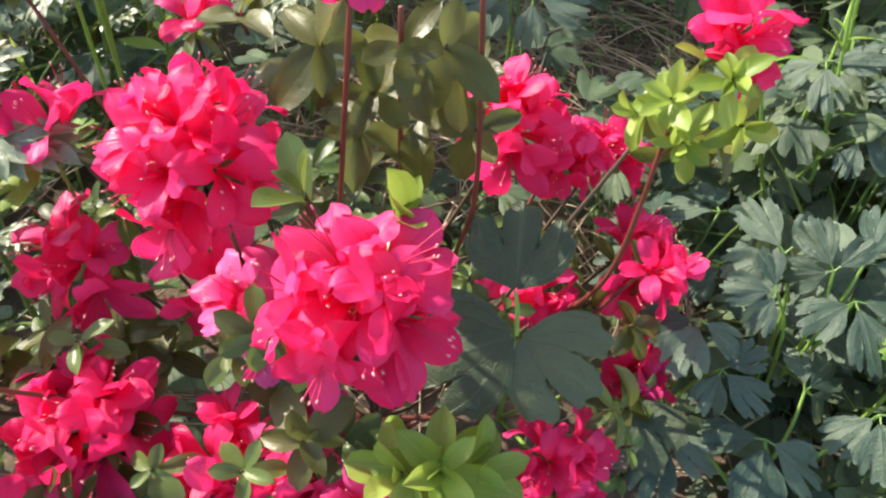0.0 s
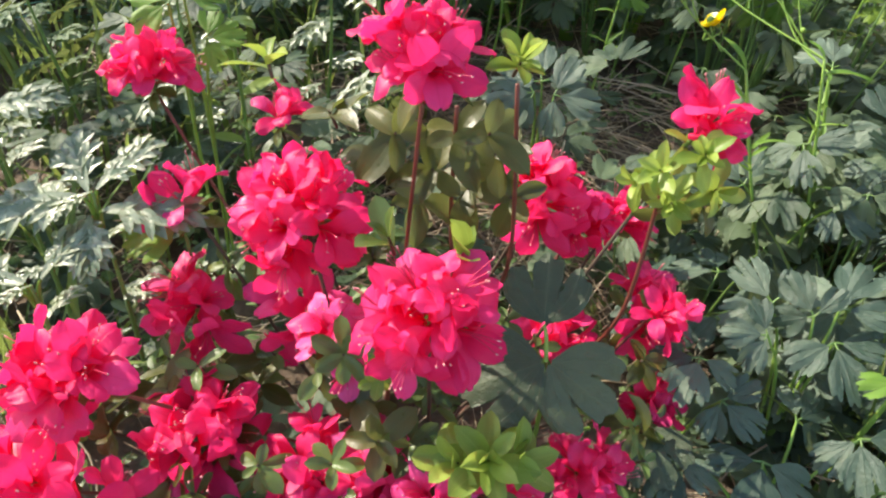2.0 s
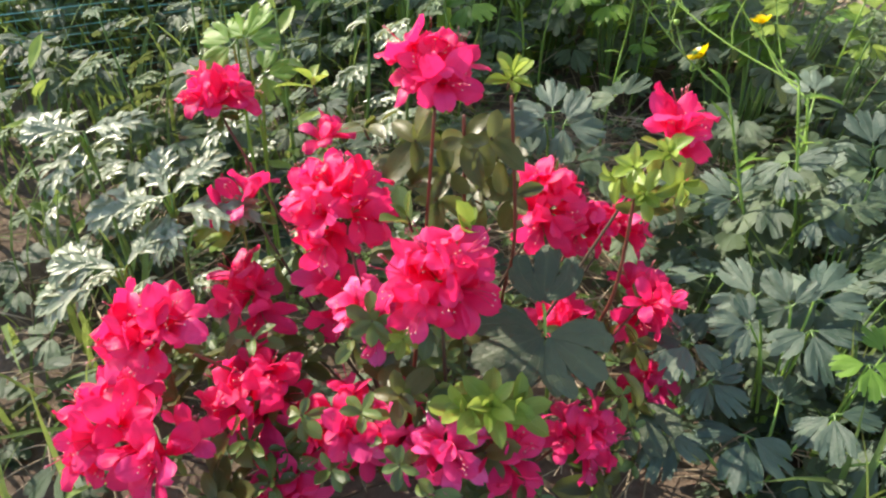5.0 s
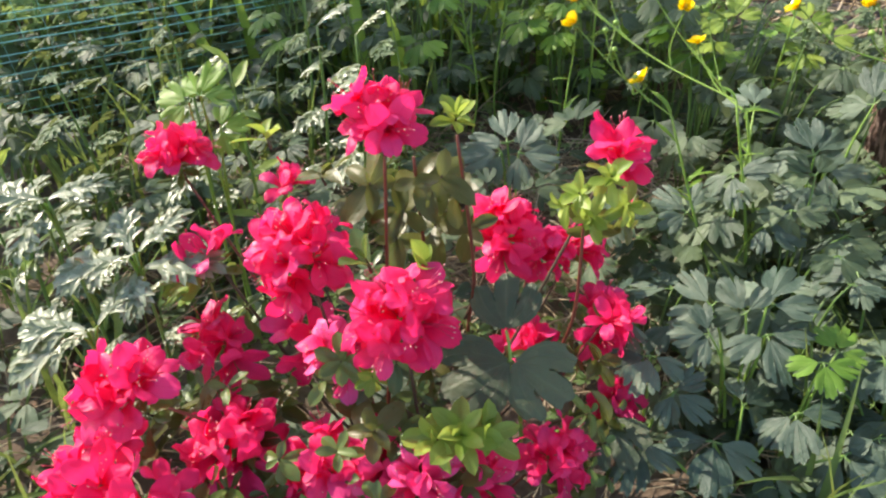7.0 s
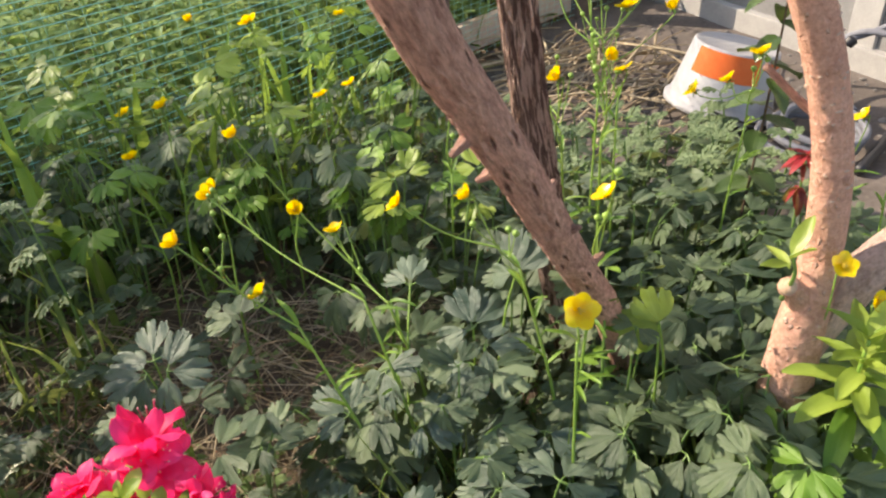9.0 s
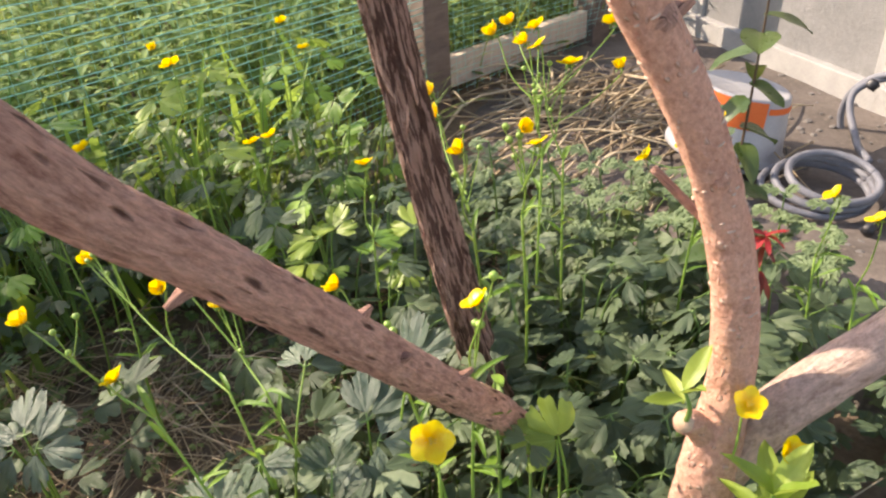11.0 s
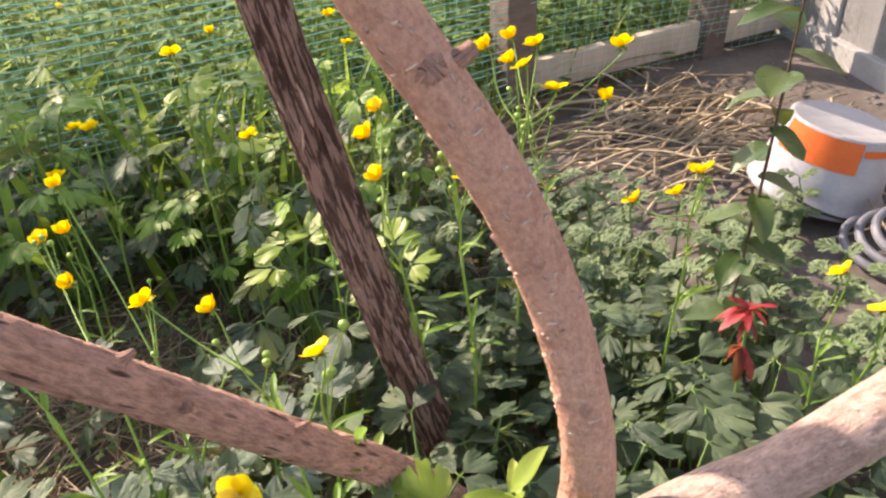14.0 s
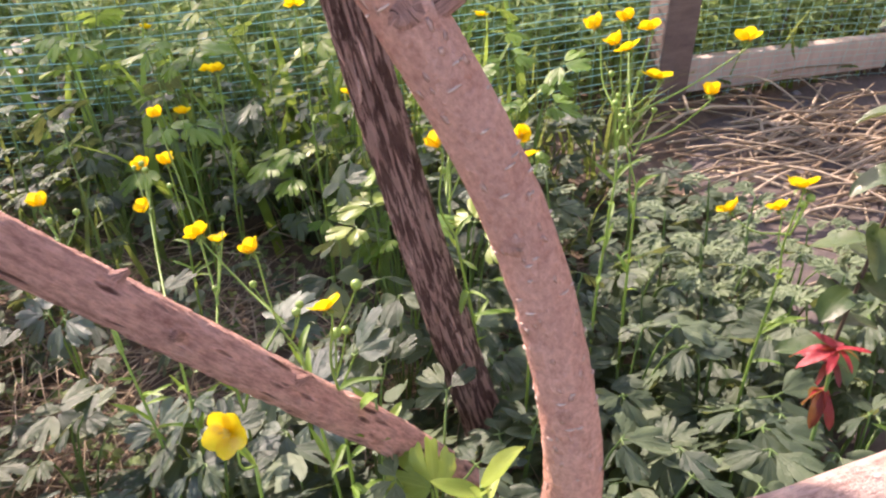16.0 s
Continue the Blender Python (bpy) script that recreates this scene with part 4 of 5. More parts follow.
facing_plant((0.28, 0.28), [((0.276, 0.282, 0.158), 0.044, (-0.25, -0.9, -0.1), FACE), ((0.30, 0.262, 0.13), 0.036, (0.6, -0.6, -0.1), FACE)], BC_SKYLIT, "lobed grey green buttercup leaves on thin stalks")
facing_plant((0.42, 0.25), [((0.432, 0.272, 0.168), 0.034, (-0.1, -0.95, -0.2), FACE), ((0.452, 0.29, 0.165), 0.03, (0.5, 0.6, 0.3), FACE)], BC_LIME, "yellow green young buttercup leaves")
facing_plant((0.36, 0.21), [((0.407, 0.240, 0.132), 0.044, (0.0, -0.95, -0.15), (-0.4, -0.5, 0.77)), ((0.335, 0.225, 0.105), 0.050, (-0.2, -0.9, 0.0), FACE), ((0.265, 0.225, 0.098), 0.046, (-0.3, -0.9, 0.0), FACE), ((0.45, 0.215, 0.105), 0.048, (0.5, -0.8, 0.0), FACE), ((0.37, 0.265, 0.11), 0.04, (0.6, 0.5, 0.2), FACE)], BC_SKYLIT, "broad grey green buttercup leaves near the soil")
facing_plant((0.41, 0.51), [((0.398, 0.530, 0.212), 0.046, (-0.05, -0.8, -0.35), SUNNY), ((0.352, 0.515, 0.165), 0.042, (-0.4, 0.3, 0.2), FACE), ((0.44, 0.632, 0.245), 0.05, (0.1, 0.85, 0.4), FACE), ((0.43, 0.475, 0.18), 0.04, (0.6, -0.5, 0.0), FACE)], BC_SKYLIT, "grey green buttercup leaves, one drooping in the sun")
facing_plant((0.51, 0.56), [((0.505, 0.577, 0.212), 0.056, (-0.25, 0.8, 0.4), FACE), ((0.515, 0.56, 0.20), 0.044, (0.75, -0.35, 0.1), FACE), ((0.495, 0.545, 0.19), 0.044, (-0.3, -0.8, 0.0), FACE), ((0.557, 0.586, 0.276), 0.05, (0.0, 0.6, 0.6), SUNNY)], BC_SKYLIT, "grey green buttercup leaves with a silky sheen")
facing_plant((0.14, 0.60), [((0.135, 0.613, 0.199), 0.056, (-0.1, 0.85, 0.35), FACE), ((0.128, 0.60, 0.192), 0.05, (-0.85, -0.3, 0.0), FACE), ((0.15, 0.60, 0.192), 0.05, (0.85, -0.3, 0.0), FACE)], BC_SKYLIT, "broad grey green buttercup leaves over bare soil")
facing_plant((-0.18, 0.43), [((-0.172, 0.391, 0.362), 0.036, (-0.7, 0.3, 0.25), (-0.2, -0.5, 0.8)), ((-0.160, 0.393, 0.368), 0.034, (0.25, 0.5, 0.75), FACE), ((-0.15, 0.40, 0.33), 0.03, (0.8, 0.2, 0.1), FACE)], BC_LIME, "bright translucent lobed leaves on a tall stalk")
buttercup_plant((-0.14, 0.28), [(-0.135, 0.265, 0.255, 0.045, 80, 0)], BC_LIME, "sunlit green leaf beside the azalea")
buttercup_plant((0.46, 0.46), [(0.474, 0.493, 0.235, 0.036, 30, -20), (0.452, 0.475, 0.200, 0.038, 150, 30), (0.484, 0.407, 0.190, 0.036, 190, 30), (0.505, 0.449, 0.185, 0.038, -140, 30)], extra=3)
buttercup_plant((0.56, 0.60), [(0.576, 0.613, 0.25, 0.040, 20, -30), (0.56, 0.61, 0.26, 0.036, 60, -10), (0.60, 0.56, 0.22, 0.034, -90, 10)], extra=3)
buttercup_plant((0.25, 0.48), [(0.257, 0.492, 0.16, 0.038, 100, 10), (0.27, 0.50, 0.17, 0.036, -30, -10), (0.235, 0.46, 0.13, 0.034, 170, 15)], extra=3)
LIME_FANS = [shape_mesh("lime_fan_leaf", broad_leaflet(270 + i), [M_LIME]) for i in range(2)]
facing_plant((0.70, 0.47), [((0.684, 0.480, 0.268), 0.040, (-0.3, 0.3, 0.85), (-0.3, -0.75, 0.5)), ((0.682, 0.478, 0.266), 0.044, (-0.9, -0.05, -0.05), (0.1, -0.6, 0.8))], LIME_FANS, "single yellow green lobed leaf beside a stem")
buttercup_plant((0.67, 0.50), [(0.655, 0.470, 0.275, 0.030, 120, 20), (0.70, 0.53, 0.245, 0.038, -40, -10), (0.642, 0.609, 0.24, 0.038, 40, -10), (0.70, 0.46, 0.22, 0.038, -130, 25)], extra=4, spread=0.08, heights=(0.1, 0.2))
buttercup_plant((0.455, 0.85), [(0.446, 0.845, 0.275, 0.044, 60, -20), (0.462, 0.865, 0.27, 0.040, -30, -25), (0.43, 0.83, 0.25, 0.036, 130, 10)], BC_SUNLIT, "lobed leaves with sunlight put into their bright green")
buttercup_plant((0.57, 0.86), [(0.572, 0.878, 0.26, 0.042, 0, -20), (0.60, 0.85, 0.25, 0.038, -70, 0), (0.56, 0.82, 0.24, 0.036, 120, 5)], BC_SUNLIT, "lobed leaves with sunlight put into their bright green")
for bx, by, kind in ((0.70, 0.73, 0), (0.79, 0.80, 0), (0.88, 0.79, 0), (0.87, 0.71, 0), (0.78, 0.62, 0), (0.84, 0.58, 0), (0.72, 0.60, 0), (0.92, 0.66, 0), (0.96, 0.70, 1), (1.03, 0.75, 1), (0.97, 0.80, 0), (0.90, 0.56, 0), (0.82, 0.50, 0), (0.74, 0.52, 0), (0.64, 0.80, 0), (0.70, 0.88, 0), (0.80, 0.92, 0), (0.93, 0.93, 0), (1.0, 0.98, 0), (0.88, 1.0, 0), (1.05, 1.05, 0), (0.96, 1.08, 0), (0.76, 1.0, 0), (1.08, 0.93, 0)):
    buttercup_plant((bx, by), [], BC_LIME if kind and rng.random() < 0.4 else BC_LEAVES, "lobed green buttercup leaves in half shade", 7, 0.065, (0.13, 0.23) if by < 0.85 else (0.1, 0.22))
for bx, by in ((0.42, 0.80), (0.30, 1.10), (0.42, 0.95), (0.12, 1.14), (0.24, 1.06), (0.38, 1.06), (0.52, 0.96), (0.52, 0.76), (0.46, 0.90), (-0.05, 1.12), (-0.10, 0.95)):
    buttercup_plant((bx, by), [], BC_LIME if rng.random() < 0.25 else BC_LEAVES, "lobed buttercup leaves, some pale with sheen", 8, 0.08, (0.12, 0.33))
# Lime tones here paint in the sun on the leaves before the netting.
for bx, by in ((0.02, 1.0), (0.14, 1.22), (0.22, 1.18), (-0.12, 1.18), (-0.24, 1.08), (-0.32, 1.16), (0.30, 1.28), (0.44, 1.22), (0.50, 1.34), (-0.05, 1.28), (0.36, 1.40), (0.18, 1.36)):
    buttercup_plant((bx, by), [], BC_SUNLIT if rng.random() < 0.45 else BC_LIME, "tall lobed leaves before the netting, sunlight put into their lime green", 6, 0.07, (0.2, 0.42))
for bx, by in ((0.45, 0.36), (0.53, 0.36), (0.52, 0.27), (0.60, 0.40), (0.66, 0.39), (0.72, 0.40), (0.58, 0.33), (0.56, 0.48), (0.62, 0.52), (0.74, 0.45), (0.83, 0.42), (0.86, 0.48), (0.31, 0.40), (0.44, 0.58)):
    buttercup_plant((bx, by), [], BC_SKYLIT if bx < 0.57 else BC_LEAVES, "glossy lobed buttercup leaves", 6, 0.06, (0.08, 0.19))

for k in range(37):
    bx, by = (uni(0.30, 0.98), uni(0.12, 0.62)) if k < 32 else (uni(-0.55, 0.05), uni(0.50, 0.82))
    if (bx - 0.02) ** 2 / 0.09 + (by - 0.22) ** 2 / 0.06 < 1.2:
        continue
    buttercup_plant((bx, by), [], BC_SKYLIT if bx < 0.6 and by < 0.4 else BC_LEAVES, "lobed buttercup leaves near the soil", 6, 0.06, (0.03, 0.11))

for bx, by in ((0.75, 0.375), (0.79, 0.375), (0.82, 0.375), (0.77, 0.355)):
    buttercup_plant((bx, by), [], BC_LEAVES, "broad buttercup leaves at the foot of the forked tree", 7, 0.045, (0.15, 0.26))
for bx, by, lime in ((0.72, 0.345, 0), (0.78, 0.335, 1), (0.84, 0.345, 0), (0.80, 0.30, 1), (0.88, 0.33, 1), (0.75, 0.29, 0)):
    buttercup_plant((bx, by), [], BC_LIME if lime else BC_LEAVES, "broad buttercup leaves at the foot of the forked tree", 7, 0.05, (0.12, 0.24))


def buttercup_flower(seed, size=0.0125, cup=0.5):
    r = np.random.default_rng(seed)
    sh = Shape()
    for k in range(5):
        a = 2 * math.pi * k / 5 + r.normal(0, 0.06)
        v, f, uv = oval_blade(size * r.uniform(0.95, 1.08), size * 0.86, 0.12, -0.25, 0.02, 6.0, 6, r.uniform(0, 6))
        v[:, 0] *= 1 + 0.35 * (v[:, 1:2].ravel() / size)
        sh.add(*placed((v, f, uv), rot(a, cup * r.uniform(0.7, 1.3)), (0, 0, 0)))
        c = oval_blade(size * 0.5, size * 0.26, 0.3, 0.5, 0, 1, 4)
        sh.add(*placed(c, rot(a + 0.6, -0.1), (0, 0, -0.0006)), 2)
    for k in range(22):
        a, q = r.uniform(0, 6.28), size * r.uniform(0.03, 0.27)
        top = (math.cos(a) * q, math.sin(a) * q, size * r.uniform(0.22, 0.36))
        tube(sh, [(top[0] * 0.6, top[1] * 0.6, 0), top], [0.00022, 0.00045], 4, 3, 1)
    return sh


BC_FLOWERS = [shape_mesh("buttercup_flower", buttercup_flower(300 + i, 0.0145, (0.12, 0.4, 0.6, 0.3, 0.75)[i]), [M_YELLOW, M_ANTHER, M_STEM]) for i in range(5)]


def bud_mesh():
    sh = Shape()
    tube(sh, [(0, 0, 0), (0, 0, 0.0018), (0, 0, 0.004), (0, 0, 0.0055)], [0.0008, 0.0026, 0.0028, 0.0008], 10, 9, 0)
    return shape_mesh("bud", sh, [M_STALK])


BUD = bud_mesh()
STEMLEAF = leaf_meshes("stem_leaf", M_BRIGHT, 0.03, 0.16, 4, 0.2, 0.4, 0.02, seed=330)


def flower_stalk(base, fork, tops, buds=2, leaves=3, label="yellow buttercup flowers on thin branching green stalks"):
    """A branching stalk: from base to fork, then to each flower (x, y, z, lean x, lean y)."""
    base = Vector((base[0], base[1], ground_height(base[0], base[1]) - 0.004))
    fork = Vector(fork)
    st = thing("buttercup_flower_stalk", base, label, "flower", "yellow buttercups")
    sh = Shape()
    mid = base.lerp(fork, 0.5) + Vector((uni(-0.015, 0.015), uni(-0.015, 0.015), uni(-0.01, 0.02)))
    tube(sh, [base, mid, fork], [0.002, 0.0017, 0.0014], 7, 14, 0)
    stem = part("stem", shape_mesh("stem", sh, [M_STALK]), st)
    first = Vector(tops[0][:3])
    for k, (x, y, z, lx, ly) in enumerate(tops):
        top = Vector((x, y, z))
        root = fork if k == 0 else fork.lerp(first, min(0.6, 0.18 + 0.2 * k)) + Vector((0, 0, -0.008))
        up = Vector((lx, ly, 0.8) if ly < -0.55 else (lx - 0.45, ly + 0.75, 0.8)).normalized()
        sh = Shape()
        tube(sh, [root, root.lerp(top, 0.5) + Vector((uni(-0.006, 0.006), uni(-0.006, 0.006), -0.012)), top - up * 0.008, top], [0.0012, 0.001, 0.0008, 0.0008], 6, 12, 0, cap=False)
        part("branch", shape_mesh("stalk_branch", sh, [M_STALK]), st)
        open_wide = ly < -1.0
        part("flower", BC_FLOWERS[0 if open_wide else int(rng.integers(len(BC_FLOWERS)))], st, Matrix.Translation(top) @ frame_of(up, uni(0, 6)) @ Matrix.Scale(1.2 if open_wide else uni(0.85, 1.15), 4), "glossy yellow five-petalled flower")
    for k in range(buds):
        x, y, z = tops[k % len(tops)][:3]
        start = fork.lerp(first, uni(0.2, 0.75)) + Vector((0, 0, -0.008))
        at = start + (Vector((x, y, z)) - fork) * uni(0.12, 0.25) + Vector((uni(-0.018, 0.018), uni(-0.012, 0.018), uni(0.008, 0.03)))
        sh = Shape()
        tube(sh, [start, start.lerp(at, 0.6) + Vector((0, 0, -0.003)), at], [0.0009, 0.0007, 0.0006], 5, 7, 0, cap=False)
        part("branch", shape_mesh("bud_branch", sh, [M_STALK]), st)
        part("bud", BUD, st, Matrix.Translation(at) @ frame_of((uni(-0.3, 0.3), uni(-0.3, 0.3), 1)) @ Matrix.Scale(uni(1.0, 1.5), 4), "round green bud")
    for k in range(leaves + 4):
        at = mid.lerp(fork, uni(0.2, 1.0)) if k else fork
        part("stem_leaf", STEMLEAF[k % 4], st, Matrix.Translation(at) @ rot(uni(0, 6.28), uni(0.3, 1.0)) @ Matrix.Scale(uni(0.8, 1.4), 4))
    return st


flower_stalk((0.43, 0.45), (0.315, 0.53, 0.285), [(0.204, 0.581, 0.369, -0.5, -0.1), (0.281, 0.552, 0.316, -0.3, -0.4)], 4, 4)
flower_stalk((0.44, 0.47), (0.385, 0.54, 0.30), [(0.220, 0.711, 0.351, -0.6, 0.1), (0.326, 0.604, 0.380, -0.2, -0.7)], 3, 4)
flower_stalk((0.45, 0.50), (0.41, 0.57, 0.27), [(0.361, 0.654, 0.318, 0.2, -0.5), (0.263, 0.708, 0.424, -0.2, -0.2)], 3, 2)
flower_stalk((0.60, 0.50), (0.545, 0.52, 0.33), [(0.498, 0.540, 0.409, -0.5, -0.3), (0.43, 0.556, 0.40, -0.7, -0.2)], 3, 3)
flower_stalk((0.585, 0.43), (0.572, 0.41, 0.32), [(0.567, 0.397, 0.366, 0.1, -1.1)], 0, 1)
flower_stalk((0.605, 0.49), (0.608, 0.475, 0.35), [(0.612, 0.468, 0.434, -0.1, -0.45)], 3, 6)
flower_stalk((0.66, 0.69), (0.63, 0.665, 0.38), [(0.619, 0.654, 0.474, -0.3, -0.3), (0.599, 0.705, 0.49, -0.3, -0.3), (0.598, 0.757, 0.495, -0.2, -0.2)], 3, 4)
flower_stalk((0.69, 0.70), (0.685, 0.69, 0.38), [(0.683, 0.681, 0.482, 0.3, -0.6), (0.694, 0.66, 0.475, 0.2, -0.4)], 5, 4)
flower_stalk((0.74, 0.86), (0.74, 0.86, 0.36), [(0.721, 0.889, 0.50, -0.2, -0.3), (0.745, 0.947, 0.50, 0.1, -0.2), (0.690, 0.934, 0.50, -0.3, -0.2), (0.769, 0.855, 0.482, 0.4, -0.3)], 5, 4)
flower_stalk((0.78, 0.85), (0.765, 0.85, 0.36), [(0.735, 0.877, 0.50, -0.1, -0.4), (0.821, 0.83, 0.482, 0.5, -0.3), (0.716, 0.973, 0.50, 0.0, -0.1), (0.843, 0.945, 0.50, 0.3, -0.1)], 5, 4)
flower_stalk((0.80, 0.42), (0.80, 0.40, 0.30), [(0.801, 0.389, 0.382, 0.0, -0.6)], 0, 1)
flower_stalk((0.84, 0.39), (0.835, 0.38, 0.28), [(0.829, 0.368, 0.352, 0.1, -0.7)], 0, 1)
flower_stalk((0.92, 0.78), (0.915, 0.77, 0.34), [(0.912, 0.758, 0.438, 0.3, -0.4), (0.904, 0.811, 0.385, 0.0, -0.2), (0.862, 0.82, 0.37, -0.4, -0.2)], 2, 3)
flower_stalk((1.06, 0.74), (1.055, 0.735, 0.26), [(1.055, 0.727, 0.35, -0.2, -0.2)], 0, 2)
flower_stalk((1.08, 0.68), (1.075, 0.675, 0.26), [(1.072, 0.669, 0.35, 0.1, -0.3)], 0, 2)
flower_stalk((0.12, 0.99), (0.13, 0.985, 0.24), [(0.129, 0.981, 0.363, -0.2, -0.2)], 1, 2)
flower_stalk((0.36, 0.98), (0.36, 0.985, 0.25), [(0.356, 0.99, 0.352, 0.1, -0.2), (0.40, 0.897, 0.40, 0.0, -0.3)], 1, 3)
flower_stalk((0.22, 0.76), (0.22, 0.755, 0.22), [(0.217, 0.755, 0.336, -0.2, -0.2)], 1, 2)
flower_stalk((0.36, 1.38), (0.36, 1.40, 0.28), [(0.364, 1.411, 0.40, 0.1, -0.2), (0.40, 1.38, 0.36, 0.3, -0.2)], 1, 3)
flower_stalk((0.52, 0.80), (0.52, 0.795, 0.30), [(0.519, 0.792, 0.402, 0.3, -0.3)], 1, 3)
flower_stalk((0.06, 1.05), (0.055, 1.054, 0.2), [(0.053, 1.054, 0.33, -0.2, -0.2)], 0, 2)
flower_stalk((0.07, 0.955), (0.073, 0.954, 0.2), [(0.075, 0.953, 0.30, 0.0, -0.2)], 0, 2)
flower_stalk((0.28, 1.0), (0.275, 0.995, 0.3), [(0.272, 0.989, 0.47, 0.0, -0.2)], 1, 2)
flower_stalk((-0.19, 1.19), (-0.19, 1.192, 0.22), [(-0.189, 1.193, 0.33, 0.2, -0.3)], 0, 2)
flower_stalk((0.10, 1.47), (0.105, 1.465, 0.24), [(0.106, 1.463, 0.35, 0.0, -0.2)], 0, 2)
flower_stalk((-0.43, 1.8), (-0.432, 1.805, 0.18), [(-0.434, 1.807, 0.30, 0.1, -0.3), (-0.39, 1.83, 0.33, 0.2, 0.0)], 0, 2)


# ---- mugwort and other plants ----
def cut_leaf(seed, length=0.05):
    """A mugwort leaf: narrow pointed lobes, forked again, along a midrib."""
    r = np.random.default_rng(seed)
    sh = Shape()
    sh.add(*oval_blade(length, length * 0.17, 0.2, 0.22, 0.0, 1, 8))
    for s, ln, ang in ((0.22, 0.34, 0.95), (0.38, 0.46, 0.8), (0.56, 0.40, 0.65), (0.74, 0.26, 0.5)):
        for side in (-1, 1):
            a = side * ang * r.uniform(0.85, 1.15)
            size = length * ln * r.uniform(0.88, 1.12)
            at = np.array((0, length * s, -0.22 * length * s * s + 0.0003))
            turn = rot(a, r.uniform(-0.12, 0.12))
            sh.add(*placed(oval_blade(size, length * 0.155, 0.25, 0.25, 0, 1, 5), turn, at))
            if ln > 0.3:
                way = np.array(turn.to_3x3() @ Vector((0, size * 0.42, 0)))
                for fork in (-0.5, 0.5):
                    sh.add(*placed(oval_blade(size * 0.52, length * 0.10, 0.2, 0.2, 0, 1, 4), rot(a + fork), at + way))
    return sh


WEED_LEAVES = [shape_mesh("weed_leaf", cut_leaf(420 + i), [M_WEED]) for i in range(4)]
MUG_LEAVES = [shape_mesh("mugwort_leaf", cut_leaf(400 + i), [M_SILVER]) for i in range(4)]


def mugwort(base, top, leaves, scale, label="grey green mugwort with deeply cut glossy leaves", meshes=MUG_LEAVES):
    base, top = Vector(base), Vector(top)
    pl = thing("mugwort_plant", base, label, "plant", "mugwort plants")
    sh = Shape()
    tube(sh, [base - Vector((0, 0, 0.01)), base.lerp(top, 0.5) + Vector((0.01, -0.01, 0)), top], [0.0026, 0.002, 0.0012], 8, 16, 0)
    part("stem", shape_mesh("mug_stem", sh, [M_STEM]), pl)
    for k in range(leaves):
        s = 0.25 + 0.75 * k / (leaves - 1)
        a = k * 2.2 + uni(-0.3, 0.3)
        m = Matrix.Translation(base.lerp(top, s)) @ rot(0, 0, -uni(0.25, 0.55)) @ rot(a, uni(-0.1, 0.25) + 0.3 * (s > 0.9)) @ Matrix.Scale(scale * uni(0.8, 1.15) * (1 if s < 0.9 else 0.8), 4)
        part("leaf", meshes[k % 4], pl, m)
    return pl


def mugwort_spray(base, top, leaves):
    """A mugwort shoot whose silvery leaves are given by place, size, tip direction and face."""
    pl = mugwort(base, top, 5, 0.9)
    root = Vector(base).lerp(Vector(top), 0.85)
    for at, size, tip, face in leaves:
        leaf_facing(pl, root, at, size, tip, face, MUG_LEAVES)


SILKY = (-0.26, -0.22, 0.94)
mugwort_spray((-0.21, 0.27, 0), (-0.190, 0.255, 0.285), [((-0.198, 0.255, 0.278), 1.55, (-0.95, -0.15, -0.1), SILKY), ((-0.195, 0.258, 0.282), 1.1, (-0.5, 0.7, 0.4), SILKY), ((-0.188, 0.258, 0.285), 1.15, (0.5, 0.6, 0.45), SILKY), ((-0.182, 0.248, 0.275), 1.45, (0.95, 0.05, 0.18), SILKY), ((-0.19, 0.245, 0.272), 1.0, (0.2, -0.8, -0.2), SILKY)])
mugwort_spray((-0.25, 0.23, 0), (-0.215, 0.195, 0.248), [((-0.222, 0.192, 0.242), 1.5, (-0.85, -0.35, -0.2), SILKY), ((-0.222, 0.198, 0.246), 1.4, (-0.95, 0.1, 0.0), SILKY), ((-0.21, 0.20, 0.25), 1.1, (0.3, 0.7, 0.4), SILKY)])
mugwort_spray((-0.30, 0.32, 0), (-0.285, 0.30, 0.31), [((-0.285, 0.30, 0.308), 1.2, (0.85, 0.3, 0.3), SILKY), ((-0.29, 0.30, 0.305), 1.3, (-0.9, 0.1, 0.1), SILKY), ((-0.288, 0.295, 0.30), 1.2, (-0.2, -0.9, -0.2), SILKY)])
mugwort((-0.40, 0.42, 0), (-0.385, 0.42, 0.25), 8, 1.55)
mugwort((-0.06, 0.55, 0), (-0.035, 0.54, 0.37), 9, 1.25)
for x, y in ((1.14, 1.36), (1.2, 1.42), (1.09, 1.42), (1.26, 1.44), (1.17, 1.28)):
    mugwort((x, y, ground_height(x, y)), (x + uni(-0.02, 0.02), y, ground_height(x, y) + uni(0.1, 0.16)), 10, 1.1, "young mugwort with matt grey green leaves", WEED_LEAVES)
mugwort((-0.14, 0.70, 0), (-0.115, 0.69, 0.32), 9, 1.2)
mugwort((-0.26, 0.55, 0), (-0.235, 0.545, 0.31), 9, 1.2)
mugwort((-0.33, 0.60, 0), (-0.32, 0.62, 0.30), 8, 1.1)
